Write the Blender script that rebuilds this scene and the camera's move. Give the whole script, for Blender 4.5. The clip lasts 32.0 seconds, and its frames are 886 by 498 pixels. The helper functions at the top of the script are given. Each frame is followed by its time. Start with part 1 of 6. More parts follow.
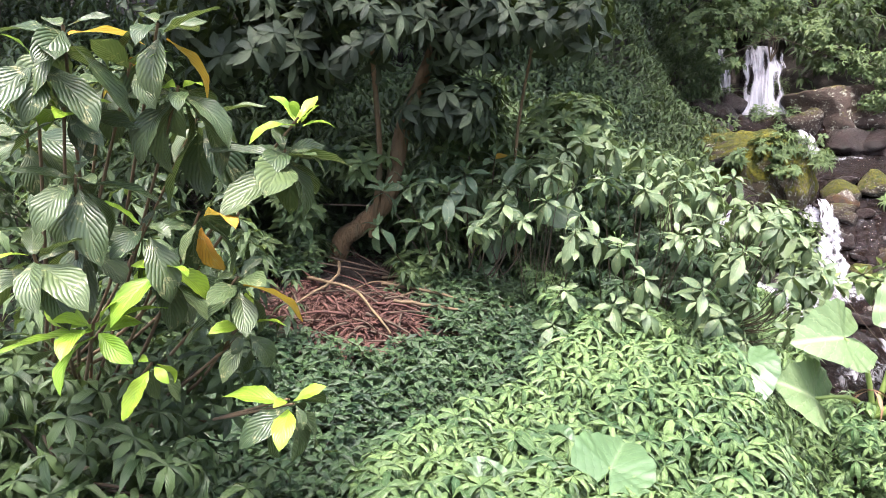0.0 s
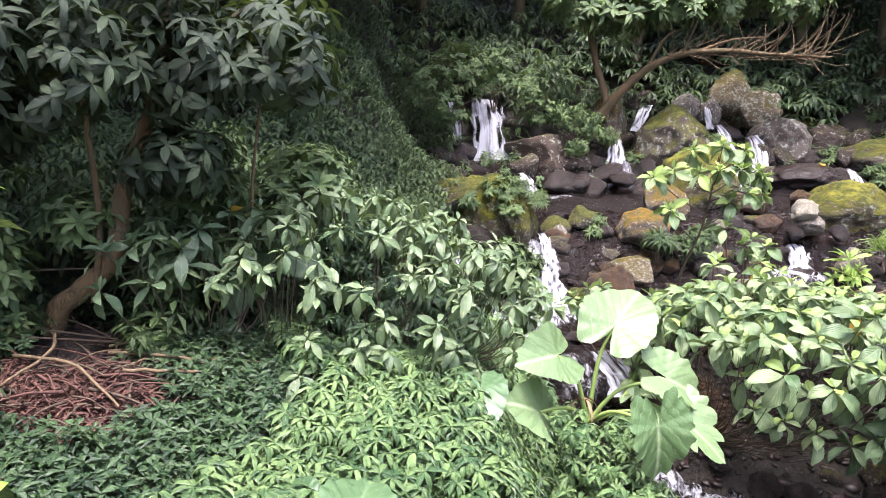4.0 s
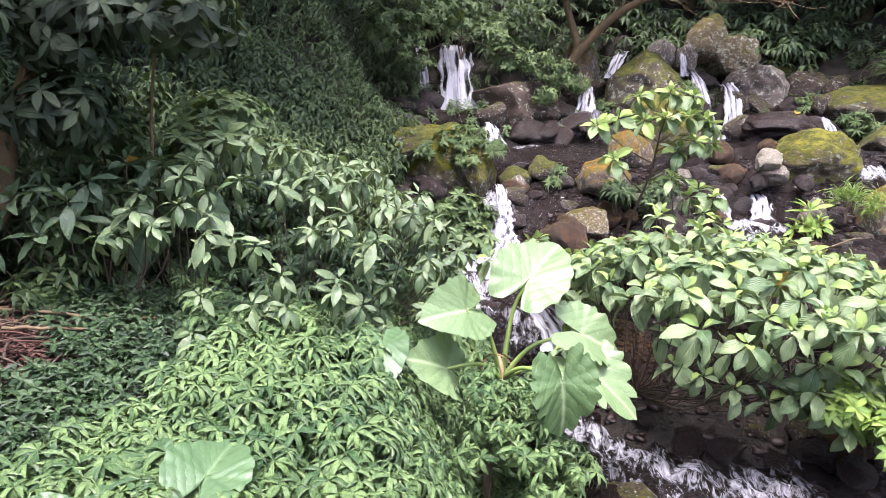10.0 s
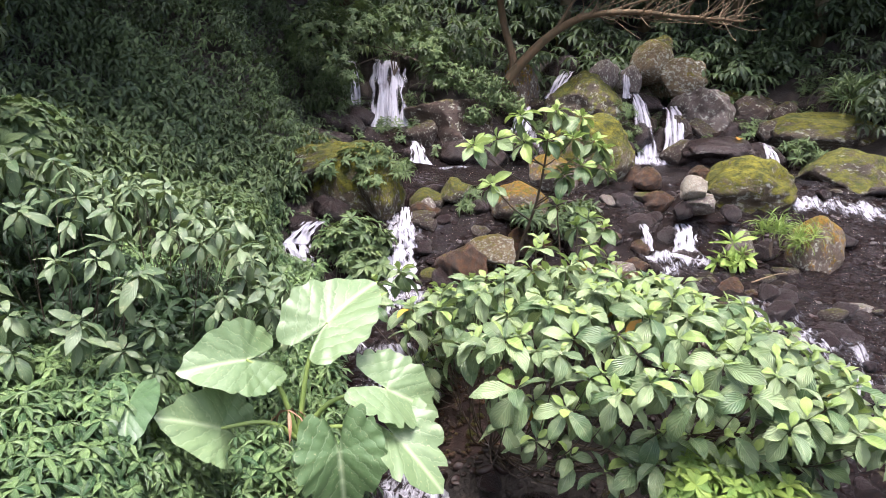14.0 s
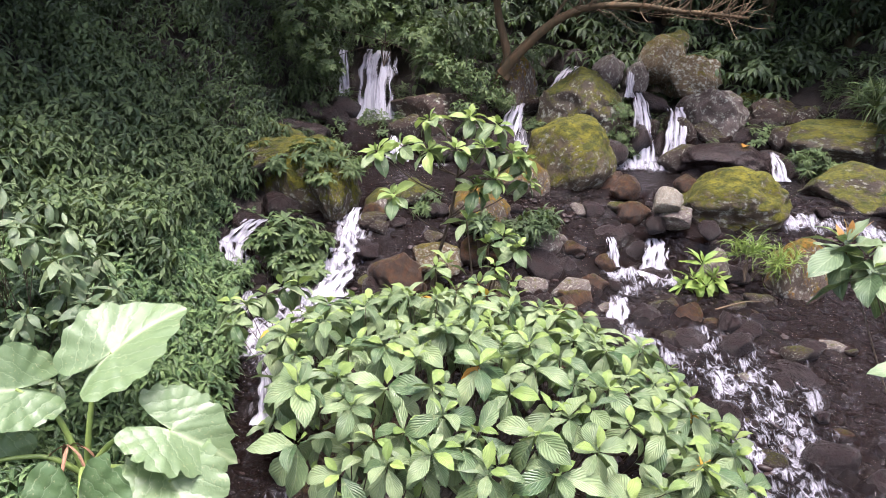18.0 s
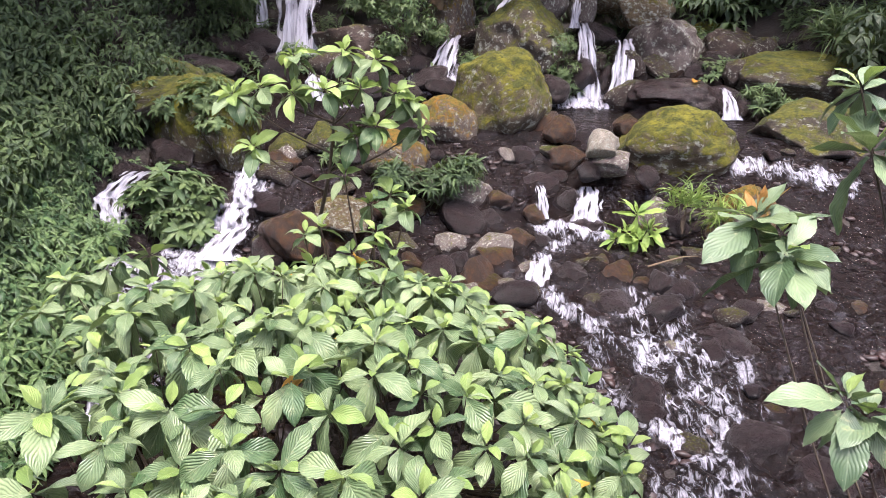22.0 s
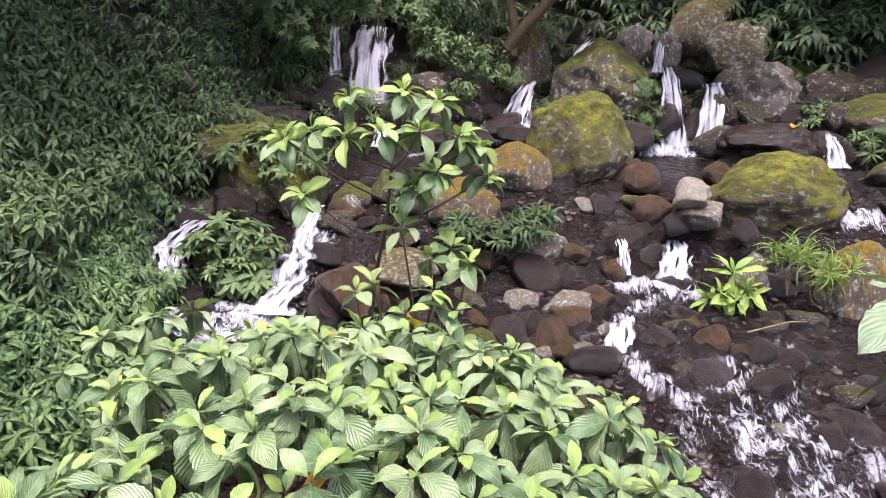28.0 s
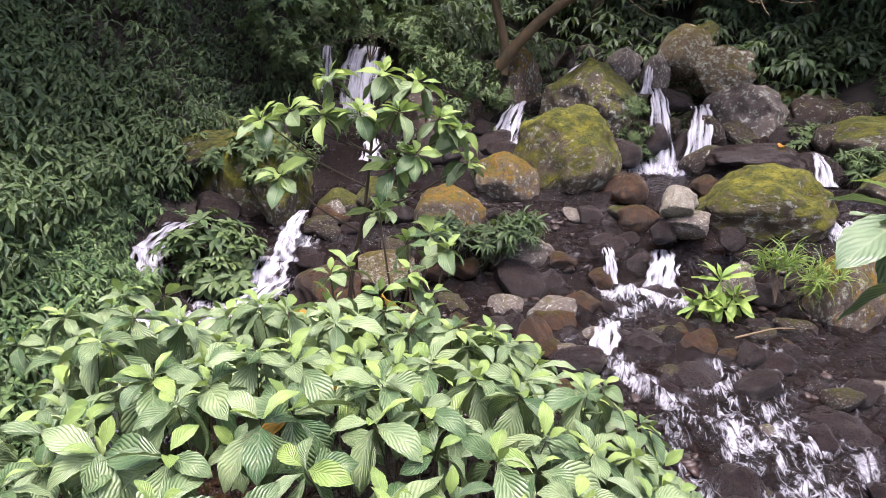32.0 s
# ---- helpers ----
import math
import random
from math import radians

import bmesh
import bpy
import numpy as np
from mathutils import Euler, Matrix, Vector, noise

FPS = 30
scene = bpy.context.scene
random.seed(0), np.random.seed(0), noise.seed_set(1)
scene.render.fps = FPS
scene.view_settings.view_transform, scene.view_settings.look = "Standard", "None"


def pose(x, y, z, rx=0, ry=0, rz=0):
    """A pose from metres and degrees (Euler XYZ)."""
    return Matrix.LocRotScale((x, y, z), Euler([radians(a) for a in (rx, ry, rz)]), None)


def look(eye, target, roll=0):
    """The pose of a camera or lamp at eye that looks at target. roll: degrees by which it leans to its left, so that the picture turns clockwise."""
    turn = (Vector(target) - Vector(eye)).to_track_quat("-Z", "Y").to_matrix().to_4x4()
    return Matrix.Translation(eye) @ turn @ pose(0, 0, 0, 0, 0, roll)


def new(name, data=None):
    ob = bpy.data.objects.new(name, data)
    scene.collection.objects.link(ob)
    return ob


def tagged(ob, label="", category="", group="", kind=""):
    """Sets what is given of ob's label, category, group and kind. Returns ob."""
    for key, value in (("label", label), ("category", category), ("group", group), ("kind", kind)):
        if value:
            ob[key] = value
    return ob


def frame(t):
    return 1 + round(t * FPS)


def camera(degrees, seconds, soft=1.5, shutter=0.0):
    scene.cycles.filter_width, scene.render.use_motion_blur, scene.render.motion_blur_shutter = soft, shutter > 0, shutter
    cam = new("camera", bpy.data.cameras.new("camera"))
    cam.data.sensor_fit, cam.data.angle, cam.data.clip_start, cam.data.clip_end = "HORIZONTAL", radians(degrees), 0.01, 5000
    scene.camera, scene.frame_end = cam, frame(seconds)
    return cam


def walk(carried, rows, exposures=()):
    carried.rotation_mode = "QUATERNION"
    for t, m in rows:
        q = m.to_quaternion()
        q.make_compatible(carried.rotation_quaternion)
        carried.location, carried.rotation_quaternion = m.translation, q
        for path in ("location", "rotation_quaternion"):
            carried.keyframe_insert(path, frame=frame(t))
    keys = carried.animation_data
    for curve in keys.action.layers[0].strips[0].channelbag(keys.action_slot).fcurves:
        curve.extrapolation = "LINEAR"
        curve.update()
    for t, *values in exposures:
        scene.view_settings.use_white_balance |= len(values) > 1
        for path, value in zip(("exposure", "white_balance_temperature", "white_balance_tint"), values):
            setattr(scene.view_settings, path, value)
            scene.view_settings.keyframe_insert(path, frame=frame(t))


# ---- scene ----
cam = camera(66.4, 32.0, 0.45)
PATH = [
    (0, (0.001, -0.019, 3.016), (0.016, 1.924, 2.544), -0.7),
    (0.5, (0.014, -0.023, 3.015), (0.083, 1.921, 2.547), -0.8),
    (1, (0.031, -0.035, 3.018), (0.174, 1.902, 2.54), -0.6),
    (1.5, (0.048, -0.048, 3.016), (0.263, 1.882, 2.537), -0.7),
    (2, (0.074, -0.044, 3.017), (0.408, 1.871, 2.549), -0.5),
    (2.5, (0.097, -0.057, 3.026), (0.576, 1.836, 2.59), -0.7),
    (3, (0.117, -0.074, 3.032), (0.699, 1.794, 2.619), -0.8),
    (3.5, (0.133, -0.086, 3.037), (0.783, 1.767, 2.656), -0.8),
    (5.5, (0.189, -0.099, 3.054), (0.976, 1.716, 2.76), -0.8),
    (6, (0.21, -0.101, 3.049), (1.03, 1.697, 2.748), -1.0),
    (6.5, (0.226, -0.105, 3.052), (1.069, 1.681, 2.737), -1.1),
    (7, (0.236, -0.11, 3.045), (1.1, 1.662, 2.711), -0.9),
    (7.5, (0.247, -0.1, 3.038), (1.116, 1.664, 2.674), -1.0),
    (8, (0.264, -0.101, 3.028), (1.135, 1.659, 2.65), -1.3),
    (8.5, (0.299, -0.088, 3.017), (1.127, 1.679, 2.58), -2.8),
    (9, (0.463, -0.106, 3.013), (1.22, 1.688, 2.556), -1.7),
    (9.5, (0.652, -0.134, 3.004), (1.329, 1.686, 2.526), -1.0),
    (10, (0.797, -0.133, 2.998), (1.486, 1.68, 2.51), -0.9),
    (10.5, (0.999, -0.055, 2.977), (1.675, 1.756, 2.465), -0.6),
    (11, (1.217, 0.017, 2.967), (1.891, 1.83, 2.462), 0.3),
    (11.5, (1.33, -0.01, 2.97), (2.019, 1.797, 2.461), -1.0),
    (12, (1.511, -0.021, 2.936), (2.101, 1.813, 2.397), -0.3),
    (12.5, (1.685, -0.029, 2.947), (2.27, 1.813, 2.431), -0.2),
    (13, (1.852, -0.044, 2.945), (2.494, 1.79, 2.473), -0.0),
    (13.5, (1.975, 0.004, 2.949), (2.638, 1.839, 2.511), -0.5),
    (14, (2.168, 0.064, 2.949), (2.886, 1.88, 2.513), 0.5),
    (14.5, (2.289, 0.115, 2.928), (3.037, 1.92, 2.504), -0.7),
    (16.5, (3.045, 0.057, 3.094), (3.635, 1.91, 2.624), -0.8),
    (17, (3.273, 0.098, 3.125), (3.813, 1.968, 2.662), 1.6),
    (17.5, (3.43, 0.131, 3.124), (3.942, 2.005, 2.649), 1.5),
    (18, (3.62, 0.133, 3.111), (4.182, 1.992, 2.633), 2.2),
    (18.5, (3.838, 0.122, 3.142), (4.421, 1.969, 2.642), 1.5),
    (19, (3.984, 0.11, 3.143), (4.517, 1.96, 2.603), 0.9),
    (19.5, (4.053, 0.162, 3.126), (4.581, 2.006, 2.559), 0.5),
    (20, (4.157, 0.354, 3.114), (4.714, 2.174, 2.499), 0.5),
    (20.5, (4.251, 0.531, 3.107), (4.858, 2.329, 2.474), 0.9),
    (21, (4.295, 0.605, 3.118), (4.949, 2.384, 2.482), 0.8),
    (21.5, (4.384, 0.648, 3.093), (5.003, 2.429, 2.425), 0.4),
    (22, (4.548, 0.744, 3.091), (5.172, 2.53, 2.44), 2.0),
    (22.5, (4.635, 0.812, 3.079), (5.117, 2.64, 2.426), 1.2),
    (23, (4.641, 0.893, 2.979), (5.175, 2.708, 2.331), 2.2),
    (23.5, (4.614, 1.05, 2.985), (5.125, 2.882, 2.365), 1.8),
    (24, (4.593, 1.16, 2.969), (5.108, 2.994, 2.361), 2.0),
    (24.5, (4.583, 1.187, 2.994), (5.249, 2.976, 2.398), 2.7),
    (25, (4.601, 1.166, 3.018), (5.302, 2.966, 2.498), 2.5),
    (25.5, (4.625, 1.189, 3.048), (5.225, 3.043, 2.597), 2.7),
    (26, (4.695, 1.208, 3.038), (5.258, 3.072, 2.582), 2.0),
    (26.5, (4.747, 1.238, 3.023), (5.258, 3.112, 2.551), 1.3),
    (28.5, (4.777, 1.251, 2.974), (5.186, 3.138, 2.453), 1.0),
    (29, (4.795, 1.264, 2.967), (5.186, 3.15, 2.429), 0.9),
    (29.5, (4.825, 1.271, 2.903), (5.179, 3.143, 2.295), 0.8),
    (30, (4.832, 1.249, 2.88), (5.26, 3.107, 2.275), 1.4),
    (30.5, (4.873, 1.226, 2.803), (5.327, 3.081, 2.21), 1.8),
    (31, (5.016, 1.266, 2.7), (5.374, 3.172, 2.212), 2.1),
    (31.5, (4.97, 1.301, 2.626), (5.344, 3.212, 2.168), 2.2),
    (32, (4.882, 1.241, 2.625), (5.321, 3.151, 2.221), 1.9),
]
EXPOSURES = [(0.0, 2.42, 6180.0, 15.5), (3.0, 2.29, 6080.0, 16.0), (6.0, 2.15, 5860.0, 18.0), (9.0, 2.12, 5900.0, 18.5), (13.0, 1.94, 6020.0, 17.5), (17.0, 1.7, 6020.0, 20.0), (24.0, 1.77, 6020.0, 20.5), (28.0, 1.79, 6020.0, 20.5), (32.0, 1.68, 6040.0, 20.5)]
walk(cam, [(t, look(eye, target, roll)) for t, eye, target, roll in PATH], EXPOSURES)

# ---- light and sky ----
world = bpy.data.worlds.new("sky")
scene.world = world
world.use_nodes = True
wn = world.node_tree
wn.nodes.clear()
w_out = wn.nodes.new("ShaderNodeOutputWorld")
w_bg = wn.nodes.new("ShaderNodeBackground")
w_sky = wn.nodes.new("ShaderNodeTexSky")
w_sky.sky_type = "NISHITA"
w_sky.sun_disc = False
SUN_EL, SUN_AZ = 74.0, 190.0
w_sky.sun_elevation, w_sky.sun_rotation = radians(SUN_EL), radians(SUN_AZ)
w_sky.air_density, w_sky.dust_density, w_sky.ozone_density = 1.0, 7.0, 1.0
w_bg.inputs["Strength"].default_value = 0.145
wn.links.new(w_sky.outputs[0], w_bg.inputs[0])
wn.links.new(w_bg.outputs[0], w_out.inputs[0])
sun_data = bpy.data.lights.new("sun", "SUN")
sun_data.energy, sun_data.angle, sun_data.color = 2.15, radians(22), (1.0, 0.97, 0.9)
sun = new("sun", sun_data)
az, el = radians(SUN_AZ), radians(SUN_EL)
sun_from = Vector((math.sin(az) * math.cos(el), math.cos(az) * math.cos(el), math.sin(el)))
sun.matrix_world = look(sun_from * 40, (0, 0, 0))


# ---- materials ----
def nodes_of(name):
    m = bpy.data.materials.new(name)
    m.use_nodes = True
    t = m.node_tree
    t.nodes.clear()
    out = t.nodes.new("ShaderNodeOutputMaterial")
    return m, t, out


def add(t, kind, **props):
    n = t.nodes.new("ShaderNode" + kind)
    for k, v in props.items():
        n.inputs[k.replace("_", " ")].default_value = v
    return n


def math_node(t, op, a, b=None, clamp=False):
    n = t.nodes.new("ShaderNodeMath")
    n.operation, n.use_clamp = op, clamp
    for i, v in enumerate((a, b)):
        if v is None:
            continue
        if isinstance(v, (int, float)):
            n.inputs[i].default_value = v
        else:
            t.links.new(v, n.inputs[i])
    return n.outputs[0]


def mix_col(t, fac, a, b, mode="MIX"):
    n = t.nodes.new("ShaderNodeMix")
    n.data_type, n.blend_type = "RGBA", mode
    for i, v in ((0, fac), (6, a), (7, b)):
        if isinstance(v, (int, float)):
            n.inputs[i].default_value = v
        elif isinstance(v, tuple):
            n.inputs[i].default_value = (*v[:3], 1)
        else:
            t.links.new(v, n.inputs[i])
    return n.outputs[2]


def ramp(t, fac, stops, smooth_it=False):
    n = t.nodes.new("ShaderNodeValToRGB")
    if smooth_it:
        n.color_ramp.interpolation = "EASE"
    e = n.color_ramp.elements
    while len(e) < len(stops):
        e.new(0.5)
    for s, (p, c) in zip(e, stops):
        s.position = p
        s.color = (c, c, c, 1) if isinstance(c, (int, float)) else (*c, 1)
    t.links.new(fac, n.inputs[0])
    return n.outputs[0]


def noise_tex(t, vec, scale, detail=4, rough=0.55, dist=0.0):
    n = add(t, "TexNoise", Scale=scale, Detail=detail, Roughness=rough, Distortion=dist)
    if vec is not None:
        t.links.new(vec, n.inputs["Vector"])
    return n.outputs[0]


def bump(t, height, strength, distance, normal=None):
    n = add(t, "Bump", Strength=strength, Distance=distance)
    t.links.new(height, n.inputs["Height"])
    if normal is not None:
        t.links.new(normal, n.inputs["Normal"])
    return n.outputs[0]


def leaf_mat(name, young, old, veins=9.0, slant=0.35, gloss=0.42, island=True, spots=0.0, clear=0.3, vein_tint=(0.55, 0.6, 0.3), vein_mix=0.35, relief=0.5, groove_shade=0.2):
    """A leaf: midrib and side veins along its own map, colour drawn between two greens, pale spots, light passing through."""
    m, t, out = nodes_of(name)
    uv = add(t, "UVMap")
    sep = add(t, "SeparateXYZ")
    t.links.new(uv.outputs[0], sep.inputs[0])
    s, c = sep.outputs[0], sep.outputs[1]
    off = math_node(t, "ABSOLUTE", math_node(t, "MULTIPLY", math_node(t, "SUBTRACT", c, 0.5), 2.0))
    q = math_node(t, "SUBTRACT", math_node(t, "MULTIPLY", s, veins), math_node(t, "MULTIPLY", off, slant * veins))
    geo = add(t, "TexCoord")
    q = math_node(t, "ADD", q, math_node(t, "MULTIPLY", noise_tex(t, geo.outputs["Object"], 14.0, 2), 0.8))
    wave = math_node(t, "ABSOLUTE", math_node(t, "SINE", math_node(t, "MULTIPLY", q, math.pi)))
    side = math_node(t, "SUBTRACT", 1.0, math_node(t, "MULTIPLY", wave, 5.0), clamp=True)
    rib = math_node(t, "SUBTRACT", 1.0, math_node(t, "MULTIPLY", off, 13.0), clamp=True)
    vein = math_node(t, "MAXIMUM", math_node(t, "MULTIPLY", side, 0.45), rib)
    if island:
        rnd = add(t, "NewGeometry").outputs["Random Per Island"]
    else:
        rnd = add(t, "ObjectInfo").outputs["Random"]
    big = noise_tex(t, geo.outputs["Object"], 9.0 if not island else 1.3, 3)
    pick = math_node(t, "ADD", math_node(t, "MULTIPLY", rnd, 0.75), math_node(t, "MULTIPLY", math_node(t, "SUBTRACT", big, 0.5), 0.9), clamp=True)
    col = mix_col(t, pick, old, young)
    # troughs between the ribs darkened, their shade put into the leaf colour
    groove = math_node(t, "POWER", wave, 1.5)
    col = mix_col(t, math_node(t, "MULTIPLY", math_node(t, "SUBTRACT", 1.0, groove), groove_shade), col, mix_col(t, 1.0, col, (0.3, 0.4, 0.36), "MULTIPLY"))
    col = mix_col(t, math_node(t, "MULTIPLY", vein, vein_mix), col, vein_tint)
    fine = noise_tex(t, geo.outputs["Object"], 60.0, 3)
    if spots > 0:
        blot = ramp(t, noise_tex(t, geo.outputs["Object"], 34.0, 4, 0.7), [(0.6, 0), (0.68, 1)])
        col = mix_col(t, math_node(t, "MULTIPLY", blot, spots), col, (0.42, 0.38, 0.2))
    b = add(t, "BsdfPrincipled", Roughness=gloss)
    b.inputs["Specular IOR Level"].default_value = 0.42
    t.links.new(col, b.inputs["Base Color"])
    t.links.new(math_node(t, "ADD", gloss - 0.1, math_node(t, "MULTIPLY", fine, 0.25)), b.inputs["Roughness"])
    nrm = bump(t, math_node(t, "SUBTRACT", wave, math_node(t, "MULTIPLY", rib, 1.0)), relief, 0.006)
    t.links.new(nrm, b.inputs["Normal"])
    tr = add(t, "BsdfTranslucent")
    t.links.new(mix_col(t, 0.4, col, (0.3, 0.42, 0.07)), tr.inputs[0])
    mx = add(t, "MixShader", Fac=clear)
    t.links.new(b.outputs[0], mx.inputs[1])
    t.links.new(tr.outputs[0], mx.inputs[2])
    t.links.new(mx.outputs[0], out.inputs[0])
    return m


def rock_mat(name, base, dark, moss=0.0, lichen=0.0, wet=0.3, moss_col=((0.17, 0.155, 0.02), (0.058, 0.07, 0.013)), rust=0.0, grain=1.0):
    """Stone with grain and cracks, pale lichen blots, moss on the faces that look up, and a wet foot."""
    m, t, out = nodes_of(name)
    co = add(t, "TexCoord").outputs["Object"]
    info = add(t, "ObjectInfo")
    mp = add(t, "VectorMath")
    mp.operation = "ADD"
    t.links.new(co, mp.inputs[0])
    t.links.new(info.outputs["Random"], mp.inputs[1])
    vec = mp.outputs[0]
    n1 = noise_tex(t, vec, 2.2, 6, 0.62, 0.4)
    n2 = noise_tex(t, vec, 17.0, 5, 0.65)
    n3 = noise_tex(t, vec, 70.0, 3, 0.6)
    col = mix_col(t, ramp(t, n1, [(0.3, 0.0), (0.7, 1.0)]), dark, base)
    col = mix_col(t, math_node(t, "MULTIPLY", ramp(t, n2, [(0.4, 0), (0.58, 1)]), 0.6), col, tuple(v * 0.4 for v in base))
    col = mix_col(t, math_node(t, "MULTIPLY", ramp(t, n3, [(0.56, 0), (0.68, 1)]), 0.5), col, tuple(min(0.8, v * 2.2) for v in base))
    if rust > 0:
        col = mix_col(t, math_node(t, "MULTIPLY", ramp(t, noise_tex(t, vec, 3.1, 5, 0.7), [(0.45, 0), (0.6, 1)]), rust), col, (0.3, 0.11, 0.02))
    rough = 0.75
    if lichen > 0:
        l = ramp(t, noise_tex(t, vec, 7.0, 6, 0.72), [(0.56 - 0.1 * lichen, 0), (0.64 - 0.08 * lichen, 1)])
        col = mix_col(t, math_node(t, "MULTIPLY", l, 0.8), col, (0.42, 0.43, 0.36))
    h = math_node(t, "ADD", math_node(t, "MULTIPLY", noise_tex(t, vec, 4.5, 5, 0.62, 0.2), 0.65), math_node(t, "ADD", math_node(t, "MULTIPLY", n2, 0.6), math_node(t, "MULTIPLY", n3, 0.3)))
    b = add(t, "BsdfPrincipled")
    b.inputs["Specular IOR Level"].default_value = 0.24
    if moss > 0:
        nz = add(t, "SeparateXYZ")
        t.links.new(add(t, "NewGeometry").outputs["Normal"], nz.inputs[0])
        n4 = noise_tex(t, vec, 3.3, 7, 0.68)
        n5 = noise_tex(t, vec, 11.0, 6, 0.72)
        k = math_node(t, "ADD", math_node(t, "MULTIPLY", nz.outputs[2], 0.5), math_node(t, "MULTIPLY", math_node(t, "SUBTRACT", n4, 0.34), 1.7))
        k = math_node(t, "ADD", k, math_node(t, "MULTIPLY", math_node(t, "SUBTRACT", n5, 0.5), 1.1))
        mask = ramp(t, k, [(0.86 - 0.6 * moss, 0), (1.16 - 0.6 * moss, 1)])
        fuzz = noise_tex(t, vec, 30.0, 7, 0.8)
        patch = noise_tex(t, vec, 4.4, 4, 0.6)
        mc = mix_col(t, ramp(t, patch, [(0.35, 0), (0.65, 1)]), moss_col[1], moss_col[0])
        mc = mix_col(t, ramp(t, n5, [(0.36, 0), (0.52, 1)]), (moss_col[1][0] * 0.5, moss_col[1][1] * 0.55, moss_col[1][2] * 0.8), mc)
        mc = mix_col(t, ramp(t, fuzz, [(0.42, 0), (0.7, 0.75)]), mc, tuple(v * 0.3 for v in moss_col[1]))
        mc = mix_col(t, ramp(t, noise_tex(t, vec, 6.5, 5, 0.7), [(0.58, 0), (0.7, 0.6)]), mc, (0.2, 0.2, 0.035))
        col = mix_col(t, mask, col, mc)
        h = math_node(t, "ADD", h, math_node(t, "MULTIPLY", mask, math_node(t, "MULTIPLY", fuzz, 0.8)))
        t.links.new(math_node(t, "ADD", 0.75 - 0.45 * wet, math_node(t, "MULTIPLY", mask, 0.3), clamp=True), b.inputs["Roughness"])
    else:
        t.links.new(math_node(t, "ADD", 0.72 - 0.5 * wet, math_node(t, "MULTIPLY", math_node(t, "SUBTRACT", n2, 0.4), 0.7), clamp=True), b.inputs["Roughness"])
    t.links.new(col, b.inputs["Base Color"])
    nrm = bump(t, h, grain, 0.045)
    t.links.new(nrm, b.inputs["Normal"])
    t.links.new(nrm, b.inputs["Coat Normal"])
    b.inputs["Coat Weight"].default_value = 0.5 * max(0.0, wet - 0.4)
    b.inputs["Coat Roughness"].default_value = 0.16
    t.links.new(b.outputs[0], out.inputs[0])
    return m


def plain_mat(name, a, b_col, scale, rough=0.8, relief=0.5, dist=0.02, detail=6, stretch=None):
    m, t, out = nodes_of(name)
    co = add(t, "TexCoord").outputs["Object"]
    if stretch:
        mp = add(t, "Mapping")
        mp.inputs["Scale"].default_value = stretch
        t.links.new(co, mp.inputs[0])
        co = mp.outputs[0]
    n1, n2 = noise_tex(t, co, scale, detail, 0.65), noise_tex(t, co, scale * 7, 4, 0.6)
    col = mix_col(t, ramp(t, n1, [(0.32, 0), (0.68, 1)]), a, b_col)
    col = mix_col(t, math_node(t, "MULTIPLY", n2, 0.5), col, tuple(v * 0.45 for v in a))
    b = add(t, "BsdfPrincipled", Roughness=rough)
    t.links.new(col, b.inputs["Base Color"])
    t.links.new(bump(t, math_node(t, "ADD", n1, math_node(t, "MULTIPLY", n2, 0.5)), relief, dist), b.inputs["Normal"])
    t.links.new(b.outputs[0], out.inputs[0])
    return m


